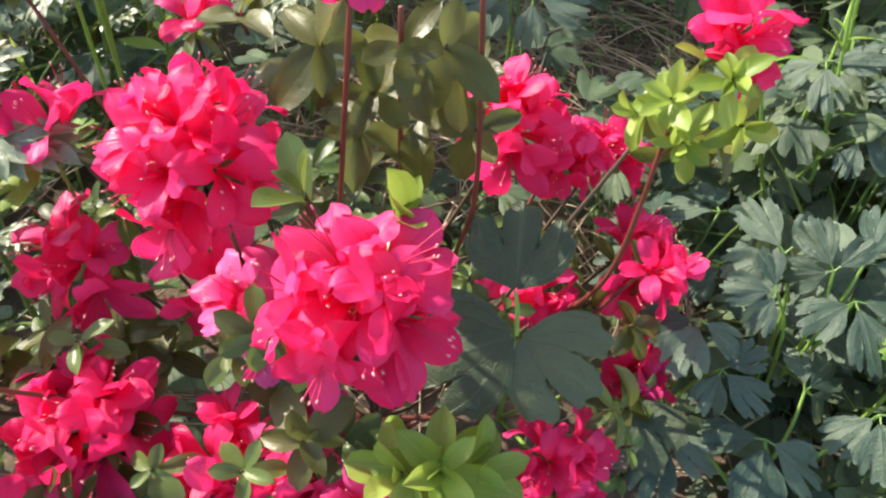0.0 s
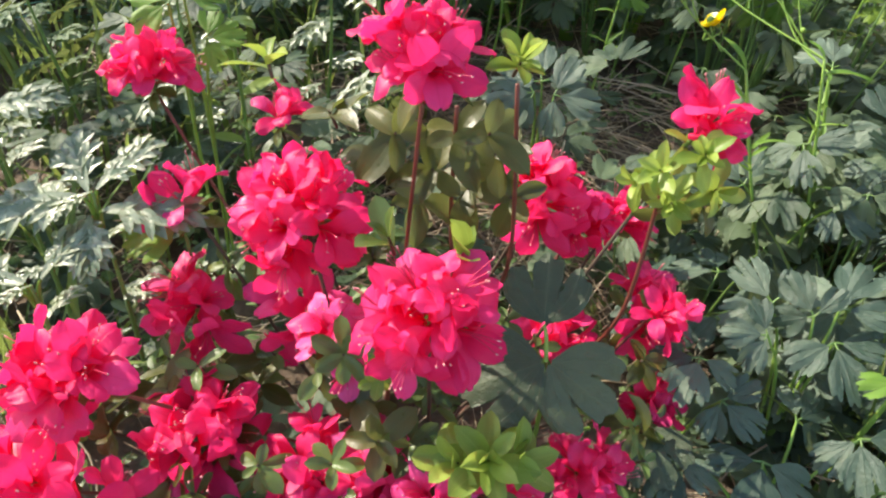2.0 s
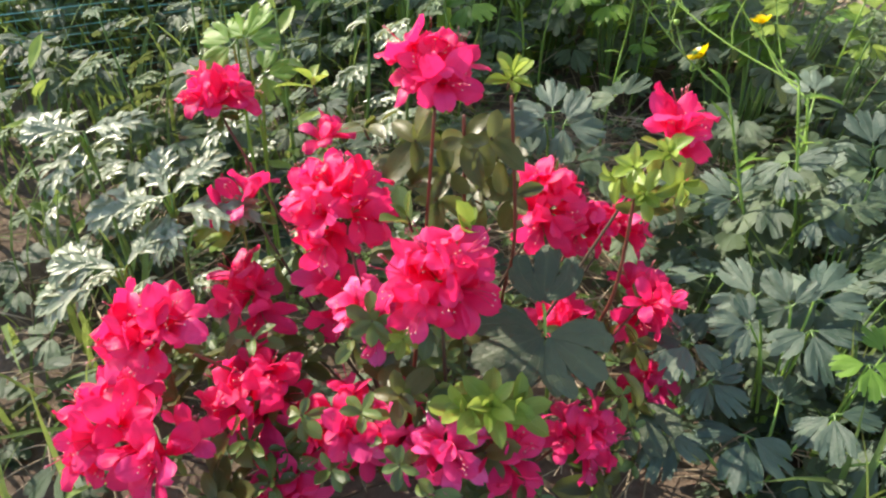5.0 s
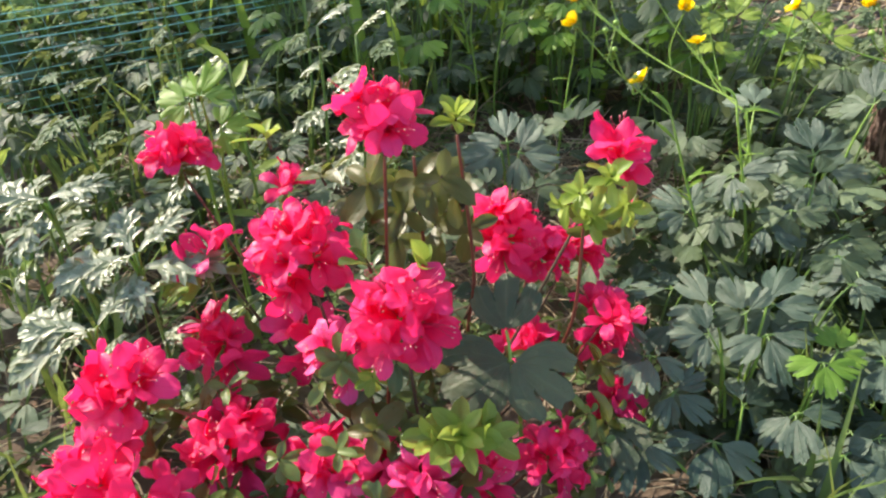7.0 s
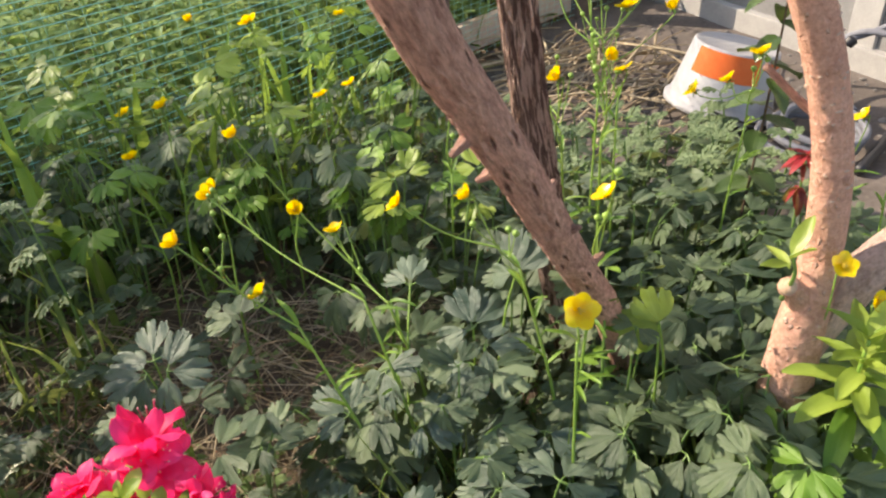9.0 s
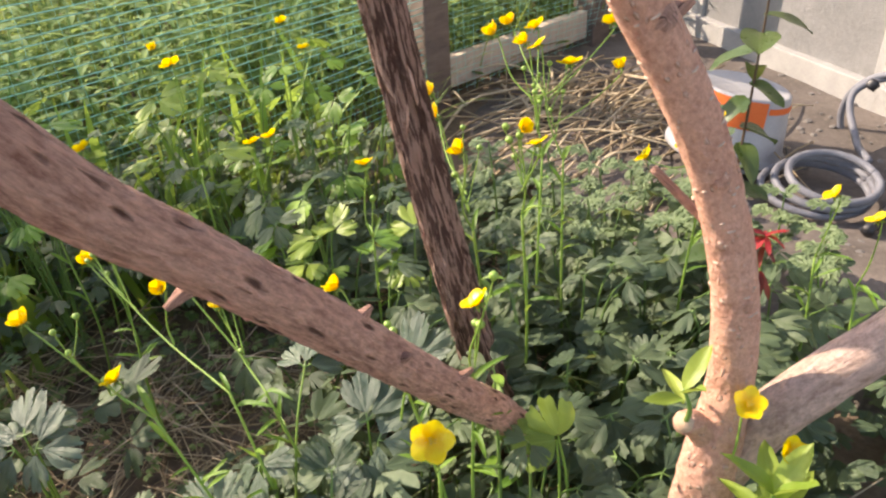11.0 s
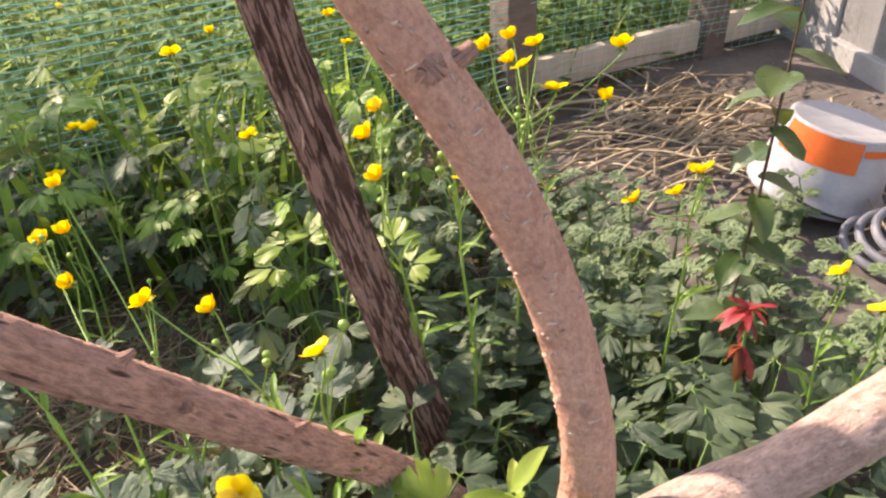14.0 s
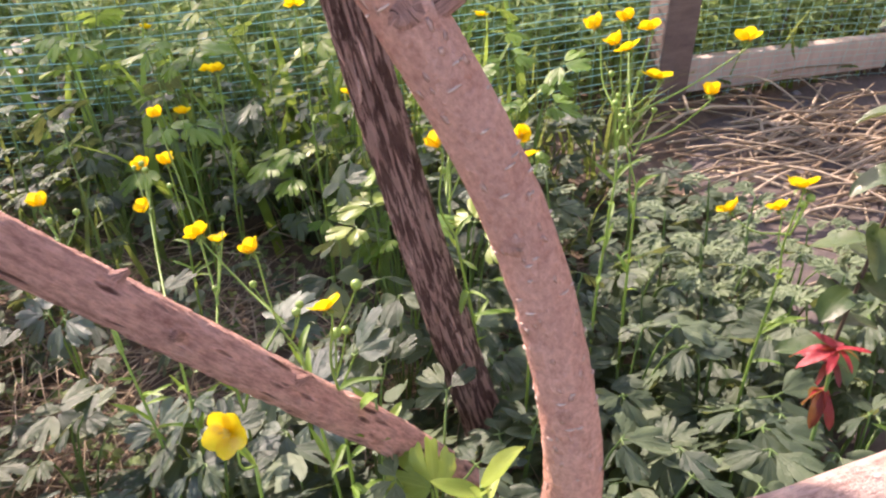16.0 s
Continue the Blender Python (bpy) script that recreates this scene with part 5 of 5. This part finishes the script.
for x, y, h in ((-0.42, 0.62, 0.28), (-0.50, 0.48, 0.24), (-0.02, 0.82, 0.3), (-0.2, 0.85, 0.3), (-0.38, 0.85, 0.3), (0.55, 1.1, 0.26), (0.42, 1.18, 0.3), (0.95, 1.1, 0.12), (0.88, 1.2, 0.14), (1.0, 1.0, 0.14), (0.86, 1.02, 0.18), (0.05, 1.2, 0.3), (0.65, 1.05, 0.25), (0.93, 0.96, 0.15), (1.06, 0.93, 0.13), (1.1, 1.08, 0.1), (0.78, 1.12, 0.2), (1.15, 0.85, 0.14), (0.98, 1.22, 0.09), (1.08, 1.0, 0.12), (0.72, 1.2, 0.24), (1.2, 0.95, 0.08), (1.12, 1.2, 0.09), (1.2, 1.12, 0.09), (1.05, 1.12, 0.13), (0.9, 1.1, 0.16), (1.24, 1.04, 0.1), (0.84, 1.25, 0.14), (1.02, 1.06, 0.15)):
    mugwort((x, y, ground_height(x, y)), (x + uni(-0.03, 0.03), y + uni(-0.03, 0.03), h + 0.04 * (x > 0.8)), 10, 1.1, "young mugwort with matt grey green leaves", WEED_LEAVES)

LANCE = leaf_meshes("lance_leaf", M_BRIGHT, 0.055, 0.3, 5, 0.2, 0.3, 0.02, seed=440)
LANCELIME = leaf_meshes("lime_lance_leaf", M_LIME, 0.05, 0.33, 4, 0.25, 0.3, 0.03, seed=460)


def whorled_plant(name, base, top, leaves, meshes, scale, label, stem=M_STEM, category="plant", bare=0.3):
    base, top = Vector(base), Vector(top)
    pl = thing(name, base, label, category)
    sh = Shape()
    tube(sh, [base - Vector((0, 0, 0.01)), base.lerp(top, 0.5) + Vector((0.004, -0.004, 0)), top], [0.0024, 0.002, 0.0012], 8, 14, 0)
    part("stem", shape_mesh("plant_stem", sh, [stem]), pl)
    for k in range(leaves):
        s = bare + (1 - bare) * k / max(1, leaves - 1)
        m = Matrix.Translation(base.lerp(top, s)) @ rot(k * 1.75 + uni(-0.2, 0.2), uni(0.05, 0.45) + 0.5 * (s > 0.85) - 0.45 * (name == "rose_sapling")) @ Matrix.Scale(scale * uni(0.75, 1.15), 4)
        part("leaf", meshes[k % len(meshes)], pl, m)
    return pl


shoot = thing("leafy_shoot", (0.815, 0.35, 0), "leafy shoot with long fresh green leaves", "plant")
sh = Shape()
tube(sh, [(0.815, 0.35, -0.01), (0.813, 0.348, 0.15), (0.808, 0.343, 0.335)], [0.0028, 0.0024, 0.0018], 8, 14, 0)
part("stem", shape_mesh("shoot_stem", sh, [M_STALK]), shoot)
for k in range(26):
    s = k / 25
    lift = -0.25 + 1.25 * s**2 + uni(-0.15, 0.15)
    m = Matrix.Translation((0.810 + 0.003 * (1 - s), 0.345, 0.25 + 0.085 * s)) @ rot(k * 2.4 + uni(-0.3, 0.3), lift) @ Matrix.Scale((1.4 - 0.5 * s) * uni(0.8, 1.1), 4)
    part("leaf", LANCELIME[k % 4] if k > 5 else LANCE[k % 5], shoot, m)
whorled_plant("leafy_shoot", (0.63, 0.50, 0), (0.628, 0.495, 0.335), 10, LANCE, 0.62, "slender shoot with narrow green leaves")
whorled_plant("leafy_shoot", (-0.18, 0.53, 0), (-0.178, 0.525, 0.34), 9, LANCELIME, 0.9, "slender sunlit shoot with pointed leaves")
whorled_plant("leafy_shoot", (-0.42, 0.40, 0), (-0.395, 0.40, 0.31), 8, LANCELIME, 0.9, "slender sunlit shoot with pointed leaves")
whorled_plant("leafy_shoot", (0.758, 0.40, 0.355), (0.752, 0.392, 0.40), 4, LANCELIME, 0.7, "small leafy sprout on a cut stub", bare=0.6)
ROUND = leaf_meshes("round_leaf", M_DARKROUND, 0.05, 0.62, 5, 0.15, 0.3, 0.03, seed=480)
RED = leaf_meshes("red_leaf", M_REDLEAF, 0.036, 0.32, 5, 0.2, 0.4, 0.03, seed=500)
whorled_plant("rose_sapling", (0.985, 0.86, -0.02), (1.01, 0.88, 0.62), 23, ROUND, 1.2, "thin sapling with dark glossy oval leaves", M_BROWNSTEM, "sapling", 0.3)
red = thing("red_leaved_shoot", (0.985, 0.715, -0.05), "young rose shoot with crimson red leaves", "sapling")
sh = Shape()
tube(sh, [(0.985, 0.715, -0.06), (0.978, 0.708, 0.15), (0.968, 0.703, 0.315)], [0.0026, 0.0022, 0.0014], 8, 14, 0)
part("stem", shape_mesh("red_shoot_stem", sh, [M_STEM]), red)
for z, count, lift, scale in ((0.318, 8, 0.15, 0.85), (0.305, 5, -0.25, 0.7), (0.270, 6, -0.85, 1.0)):
    for k in range(count):
        m = Matrix.Translation((0.968 + 0.03 * (0.318 - z), 0.703, z)) @ rot(k * 6.28 / count + uni(-0.35, 0.35), lift + uni(-0.3, 0.3), uni(-0.4, 0.4)) @ Matrix.Scale(scale * uni(0.75, 1.15), 4)
        part("leaf", RED[k % 5], red, m)


# ---- yard things ----
def make_bucket():
    """A bucket standing upside down: its rim on the ground, its base on top."""
    c = Vector((1.33, 1.60, -0.044))
    bk = thing("bucket", c, "upturned white plastic bucket with an orange printed panel", "bucket")

    k_size = 0.96

    def turned(prof, a0, a1, n, name, mat, label=""):
        v, uv, f = [], [], []
        for r, z in prof:
            for k in range(n + 1):
                a = radians(a0 + (a1 - a0) * k / n)
                v.append((c.x + k_size * r * math.cos(a), c.y + k_size * r * math.sin(a), c.z + k_size * 0.7 * z))
                uv.append((a, z))
        for i in range(len(prof) - 1):
            for k in range(n):
                q = i * (n + 1) + k
                f.append((q, q + 1, q + n + 2, q + n + 1))
        part(name, shape_mesh("bucket_" + name, Shape().add(v, f, uv), [mat]), bk, label=label)

    def wall(z):
        return 0.138 - 0.03 * z / 0.24

    turned([(0.130, 0.004), (0.144, 0.0), (0.146, 0.004), (0.146, 0.02), (0.139, 0.024), (wall(0.05), 0.05), (wall(0.235), 0.235), (0.104, 0.24), (0.098, 0.236), (0.0, 0.234)], 0, 360, 60, "body", M_WHITE)
    turned([(wall(z) + 0.0015, z) for z in np.linspace(0.14, 0.232, 8)], 190, 276, 26, "printed_panel", M_ORANGE, "bright orange printed panel")
    turned([(wall(z) + 0.002, z) for z in (0.195, 0.205, 0.215)], 278, 330, 20, "printed_band", M_ORANGE, "orange printed band")
    sh = Shape()
    pts = [c + k_size * Vector(((0.147) * math.cos(a), 0.147 * math.sin(a), 0.03 - 0.02 * math.sin((a - radians(230)) / radians(120) * math.pi))) for a in [radians(230 + 120 * k / 8) for k in range(9)]]
    tube(sh, pts, [0.003, 0.003], 8, 40, 0)
    part("handle", shape_mesh("bucket_handle", sh, [M_WIRE]), bk, label="dark wire handle lying against the rim")
    side = Vector((0.99, 0.05, 0.0)).normalized()
    hinge = Matrix.Translation(c + side * 0.14)
    bk.matrix_basis = hinge @ Matrix.Rotation(radians(10), 4, Vector((0, 0, 1)).cross(side)) @ hinge.inverted() @ bk.matrix_basis


make_bucket()


def make_hose():
    c = Vector((1.44, 1.37, -0.035))
    h = thing("garden_hose", c, "coiled grey garden hose lying on the yard", "hose")
    sh = Shape()
    for k in range(3):
        r = 0.11 - 0.010 * k
        tilt = 0.15 + 0.05 * k
        pts = [c + Vector((r * math.cos(a) + 0.01 * k, r * math.sin(a) * 0.95 - 0.012 * k, 0.012 + 0.016 * k + tilt * 0.06 * (1 + math.sin(a)))) for a in np.linspace(0, 2 * math.pi, 17)]
        tube(sh, pts, [0.0085, 0.0085], 10, 64, 0)
    part("coil", shape_mesh("hose_coil", sh, [M_HOSE]), h)
    sh = Shape()
    d = Vector((1.70, 1.66, 0.0))
    tube(sh, [c + Vector((0.14, 0.05, 0.05)), c + Vector((0.2, 0.2, 0.03)), d + Vector((-0.02, 0.02, 0.07)), d + Vector((0.10, -0.04, 0.15)), d + Vector((0.2, -0.22, 0.36)), d + Vector((0.26, -0.4, 0.6))], [0.0085, 0.0085], 10, 60, 0)
    part("hose_end", shape_mesh("hose_end", sh, [M_HOSE]), h)
    sh = Shape()
    pts = [d + Vector((0.06 + 0.12 * math.cos(a) * 0.6, -0.03 - 0.12 * math.cos(a) * 0.8, 0.0 + 0.12 * math.sin(a))) for a in np.linspace(0, 2 * math.pi, 15)]
    tube(sh, pts, [0.0085, 0.0085], 10, 50, 0)
    part("loop", shape_mesh("hose_loop", sh, [M_HOSE]), h)
    sh = Shape()
    tube(sh, [d + Vector((0.0, 0.0, 0.085)), d + Vector((0.012, -0.004, 0.1))], [0.014, 0.014], 10, 4, 0)
    part("tie", shape_mesh("hose_tie", sh, [M_PIPE]), h, label="black tie holding the hose")
    p = thing("black_pipe", (1.55, 1.2, -0.03), "black plastic pipe lying across the yard", "pipe")
    sh = Shape()
    tube(sh, [(1.46, 1.20, -0.022), (1.62, 1.32, 0.01), (1.80, 1.46, 0.10), (1.95, 1.55, 0.2)], [0.012, 0.012], 14, 30, 0)
    part("pipe", shape_mesh("pipe", sh, [M_PIPE]), p)


make_hose()


# ---- undergrowth ----
def scatter(name, pieces, poses, mats, label, category, smooth=True):
    """Many copies of small pieces joined into one mesh."""
    vs, fs, uvs, ms = [], [], [], []
    n = 0
    for k, m in enumerate(poses):
        v, f, uv, num = pieces[k % len(pieces)]
        r = np.array(m.to_3x3())
        vs.append(v @ r.T + np.array(m.translation))
        fs.extend([tuple(i + n for i in face) for face in f])
        uvs.append(uv)
        ms.extend(num)
        n += len(v)
    me = mesh_of(name, np.concatenate(vs), fs, np.concatenate(uvs), mats, ms, smooth)
    return tagged(new(name, me), label, category, kind="stuff")


coarse = [buttercup_leaf(500 + i, True).arrays() for i in range(6)]
poses = []
while len(poses) < 2350:
    x, y = uni(-0.9, 1.25), uni(0.0, 1.6)
    if x > 1.0 - 0.1 * (y > 1.2) and y > 0.8:
        continue
    inside = ((x - 0.02) / 0.30) ** 2 + ((y - 0.22) / 0.24) ** 2 < 1
    if inside and rng.random() < 0.9:
        continue
    if ((x - 0.14) / 0.36) ** 2 + ((y - 0.82) / 0.28) ** 2 < 1 and rng.random() < 0.88:
        continue
    if x < -0.05 and y < 1.0 and rng.random() < 0.55:
        continue
    top = 0.08 if y < 0.5 else 0.2 if x < 0.6 else 0.17 if y < 0.9 else 0.08
    z = ground_height(x, y) + uni(0.015, 1.0) * top
    poses.append(Matrix.Translation((x, y, z)) @ rot(0, 0, -uni(0.0, 0.5)) @ rot(uni(0, 6.28), uni(-0.5, 0.3), uni(-0.3, 0.3)) @ Matrix.Scale(uni(0.024, 0.054), 4))
scatter("ground_cover", coarse, poses, [M_BUTTER], "dense low carpet of lobed green leaves", "foliage")


poses = []
while len(poses) < 1500:
    x, y = uni(-0.45, 0.7), uni(0.3, 1.1)
    z = ground_height(x, y) + uni(0.004, 0.05)
    poses.append(Matrix.Translation((x, y, z)) @ rot(uni(0, 6.28), uni(-0.5, 0.4), uni(-0.4, 0.4)) @ Matrix.Scale(uni(0.006, 0.016), 4))
scatter("seedlings", coarse, poses, [M_MEADOW], "small green seedlings over the bare soil", "foliage")


def blade(height, width, bend, n=5):
    v, uv, f = [], [], []
    for i in range(n + 1):
        s = i / n
        w = width * (1 - s**1.7) * 0.5 + 0.00005
        for c in (-1, 0, 1):
            v.append((c * w, bend * height * s * s, height * s * (1 - 0.35 * abs(bend) * s) + abs(c) * w * 0.4))
            uv.append((c, s))
    for i in range(n):
        for k in range(2):
            q = i * 3 + k
            f.append((q, q + 1, q + 4, q + 3))
    return np.array(v), f, np.array(uv), [0] * len(f)


GRASS = [blade(1.0, uni(0.018, 0.05), uni(0.1, 0.9)) for _ in range(10)]


def grass_poses(count, area, heights, keep=None):
    out = []
    while len(out) < count:
        x, y = uni(area[0], area[1]), uni(area[2], area[3])
        if keep and not keep(x, y):
            continue
        h = uni(*heights)
        out.append(Matrix.Translation((x, y, ground_height(x, y) - 0.004)) @ rot(uni(0, 6.28), uni(-0.25, 0.25)) @ Matrix.Scale(h, 4))
    return out


def behind(x, y):
    return (Vector((x, y, 0)) - Vector((FENCE_A.x, FENCE_A.y, 0))).cross(FENCE_WAY).z < 0


scatter("meadow_grass", GRASS, grass_poses(7000, (-2.2, 2.6, 0.5, 4.2), (0.10, 0.32), lambda x, y: behind(x, y)), [M_GRASS], "tall sunlit meadow grass behind the fence", "grass")
scatter("bed_grass", GRASS, grass_poses(600, (-1.2, 0.65, 0.5, 2.0), (0.10, 0.30), lambda x, y: not behind(x, y) and y > 0.7 + 0.5 * (x > 0.0)), [M_GRASS], "grass growing through the bed", "grass")
scatter("left_grass", GRASS, grass_poses(350, (-0.9, -0.25, 0.05, 0.8), (0.08, 0.26)), [M_GRASS], "grass tufts beside the azalea", "grass")
scatter("shade_grass", GRASS, grass_poses(480, (0.4, 0.8, 0.15, 0.5), (0.08, 0.22)), [M_GRASS], "fine grass between the buttercup leaves", "grass")
scatter("broad_grass", [blade(1.0, uni(0.05, 0.08), uni(0.05, 0.5), 7) for _ in range(6)], grass_poses(50, (-0.5, 0.42, 1.05, 1.75), (0.22, 0.48), lambda x, y: not behind(x, y)), [M_BRIGHT], "broad sunlit grass blades before the netting", "grass")
weed = [whorl.arrays() for whorl in [cut_leaf(700 + i, 1.0) for i in range(4)]]
poses = []
while len(poses) < 5200:
    x, y = uni(-1.8, 2.0), uni(0.9, 3.4)
    if not behind(x, y):
        continue
    poses.append(Matrix.Translation((x, y, ground_height(x, y) + uni(0.02, 0.26))) @ rot(uni(0, 6.28), uni(-0.3, 0.7), uni(-0.4, 0.4)) @ Matrix.Scale(uni(0.03, 0.08), 4))
scatter("meadow_weeds", weed, poses, [M_MEADOW], "feathery green weeds among the meadow grass", "foliage")


def tall_weed(seed):
    """A leafy upright weed one unit tall."""
    r = np.random.default_rng(seed)
    sh = Shape()
    top = (r.normal(0, 0.08), r.normal(0, 0.08), 1.0)
    tube(sh, [(0, 0, 0), (r.normal(0, 0.03), r.normal(0, 0.03), 0.5), top], [0.009, 0.007, 0.003], 5, 7, 1)
    for k in range(22):
        z = 0.15 + 0.85 * k / 21
        lf = oval_blade(r.uniform(0.12, 0.24) * (1.25 - 0.6 * z), r.uniform(0.03, 0.06), 0.2, 0.35, 0.0, 1.0, 4)
        sh.add(*placed(lf, rot(k * 2.4 + r.normal(0, 0.3), r.uniform(0.1, 0.7)), (top[0] * z, top[1] * z, z)))
    return sh.arrays()


poses = []
while len(poses) < 420:
    x, y = uni(-1.6, 1.6), uni(0.9, 3.2)
    off = (Vector((x, y, 0)) - Vector((FENCE_A.x, FENCE_A.y, 0))).cross(FENCE_WAY).z
    if not -1.2 < off < -0.03:
        continue
    poses.append(Matrix.Translation((x, y, ground_height(x, y) - 0.005)) @ rot(uni(0, 6.28), uni(-0.15, 0.15)) @ Matrix.Scale(uni(0.22, 0.46), 4))
scatter("meadow_stems", [tall_weed(760 + i) for i in range(6)], poses, [M_MEADOW, M_STEM], "tall leafy weeds standing close behind the netting", "foliage")


def straw(length, seed):
    r = np.random.default_rng(seed)
    sh = Shape()
    tube(sh, [(0, -0.5 * length, 0), (r.normal(0, 0.03), 0, 0.03), (r.normal(0, 0.05), 0.5 * length, 0)], [0.004, 0.0045, 0.003], 5, 6, 0)
    return sh.arrays()


STRAW = [straw(1.0, 900 + i) for i in range(6)]
poses = []
for k in range(190):
    x, y = float(rng.normal(1.08, 0.20)), float(rng.normal(1.86, 0.18))
    poses.append(Matrix.Translation((x, y, ground_height(x, y) + 0.012 + abs(float(rng.normal(0, 0.018))))) @ rot(float(rng.normal(-1.0, 0.6)), float(rng.normal(0, 0.09))) @ Matrix.Diagonal((k_wide := uni(0.35, 1.1), uni(0.12, 0.42), k_wide * 0.8, 1)))
scatter("dry_stalks", STRAW, poses, [M_DRY], "heap of dry plant stalks and twigs on the yard", "straw")
poses = []
while len(poses) < 2300:
    x, y = uni(-0.5, 1.0), uni(0.0, 1.3)
    if rng.random() > (1.0 if -0.1 < x < 0.55 and 0.4 < y < 0.95 else 0.25):
        continue
    poses.append(Matrix.Translation((x, y, ground_height(x, y) + uni(0.004, 0.05))) @ rot(uni(0, 6.28), float(rng.normal(0, 0.3))) @ Matrix.Diagonal((k_thick := uni(0.08, 0.3), uni(0.04, 0.2), k_thick, 1)))
scatter("dry_litter", STRAW, poses, [M_DRY], "dry grass stems littering the soil", "straw")


def pebble(seed):
    bm = bmesh.new()
    bmesh.ops.create_icosphere(bm, subdivisions=2, radius=1.0)
    r = np.random.default_rng(seed)
    off = Vector(r.uniform(0, 20, 3))
    for vert in bm.verts:
        vert.co *= 1 + 0.35 * noise.noise(vert.co * 1.1 + off)
        vert.co.z *= 0.6
    bm.verts.ensure_lookup_table()
    out = (np.array([tuple(x.co) for x in bm.verts]), [tuple(x.index for x in f.verts) for f in bm.faces], np.array([(x.co.x, x.co.y) for x in bm.verts]), [0] * len(bm.faces))
    bm.free()
    return out


poses = []
for k in range(420):
    x, y = uni(0.85, 2.0), uni(0.85, 2.3)
    poses.append(Matrix.Translation((x, y, -0.042 if y > 1.4 else ground_height(x, y) + 0.008)) @ rot(uni(0, 6)) @ Matrix.Scale(uni(0.002, 0.012), 4))
scatter("gravel", [pebble(i) for i in range(4)], poses, [M_GRIT], "grey gravel and crumbs on the yard", "gravel", False)


# ---- unseen tree added beyond the meadow fence, its crown placed to shade the bed ----
def make_shade_tree():
    at = Vector((-2.35, 2.35, -0.02))
    crown = Vector((-1.9, 2.19, 1.66))
    tr = thing("unseen_shade_tree", at, "unseen slim tree with an open green crown, added behind the fence to shade the bed", "tree")
    line = [at - Vector((0, 0, 0.04)), (-2.32, 2.33, 0.6), (-2.2, 2.27, 1.1), (-2.0, 2.18, 1.55), (-1.75, 2.05, 1.9)]
    sh = Shape()
    tube(sh, line, [0.032, 0.028, 0.023, 0.016, 0.005], 24, 60, 0, furrow(2.4, 0.06, 40.0))
    part("trunk", shape_mesh("tree_trunk", sh, [M_BARKMID]), tr)
    for k in range(16):
        a, el = uni(0, 6.28), uni(-0.6, 0.7)
        root = Vector(line[2]).lerp(Vector(line[4]), uni(0.1, 0.9))
        tip = crown + Vector((0.5 * math.cos(a), 0.36 * math.sin(a), 0.26 * el))
        sh = Shape()
        tube(sh, [root, root.lerp(tip, 0.5) + Vector((0, 0, 0.05)), tip], [0.009, 0.006, 0.002], 7, 14, 0)
        part("limb", shape_mesh("tree_limb", sh, [M_BROWNSTEM]), tr)
    pieces = [oval_blade(0.06, 0.034, 0.2, 0.2, 0.03, 1.0, 5, k) for k in range(4)]
    sh = Shape()
    for k in range(480):
        a, z = uni(0, 6.28), uni(-1, 1)
        q = uni(0.15, 1) ** 0.4
        w = math.sqrt(1 - z * z)
        p = crown + Vector((0.55 * q * w * math.cos(a), 0.27 * q * w * math.sin(a), 0.30 * q * z))
        m = Matrix.Translation(p) @ rot(uni(0, 6.28), uni(-0.9, 0.5), uni(-0.5, 0.5)) @ Matrix.Scale(uni(0.7, 1.25), 4)
        v, f, uv = pieces[k % 4]
        sh.add(*placed((v, f, uv), m, tuple(p)))
    part("crown", shape_mesh("tree_crown", sh, [M_BRIGHT]), tr)


make_shade_tree()
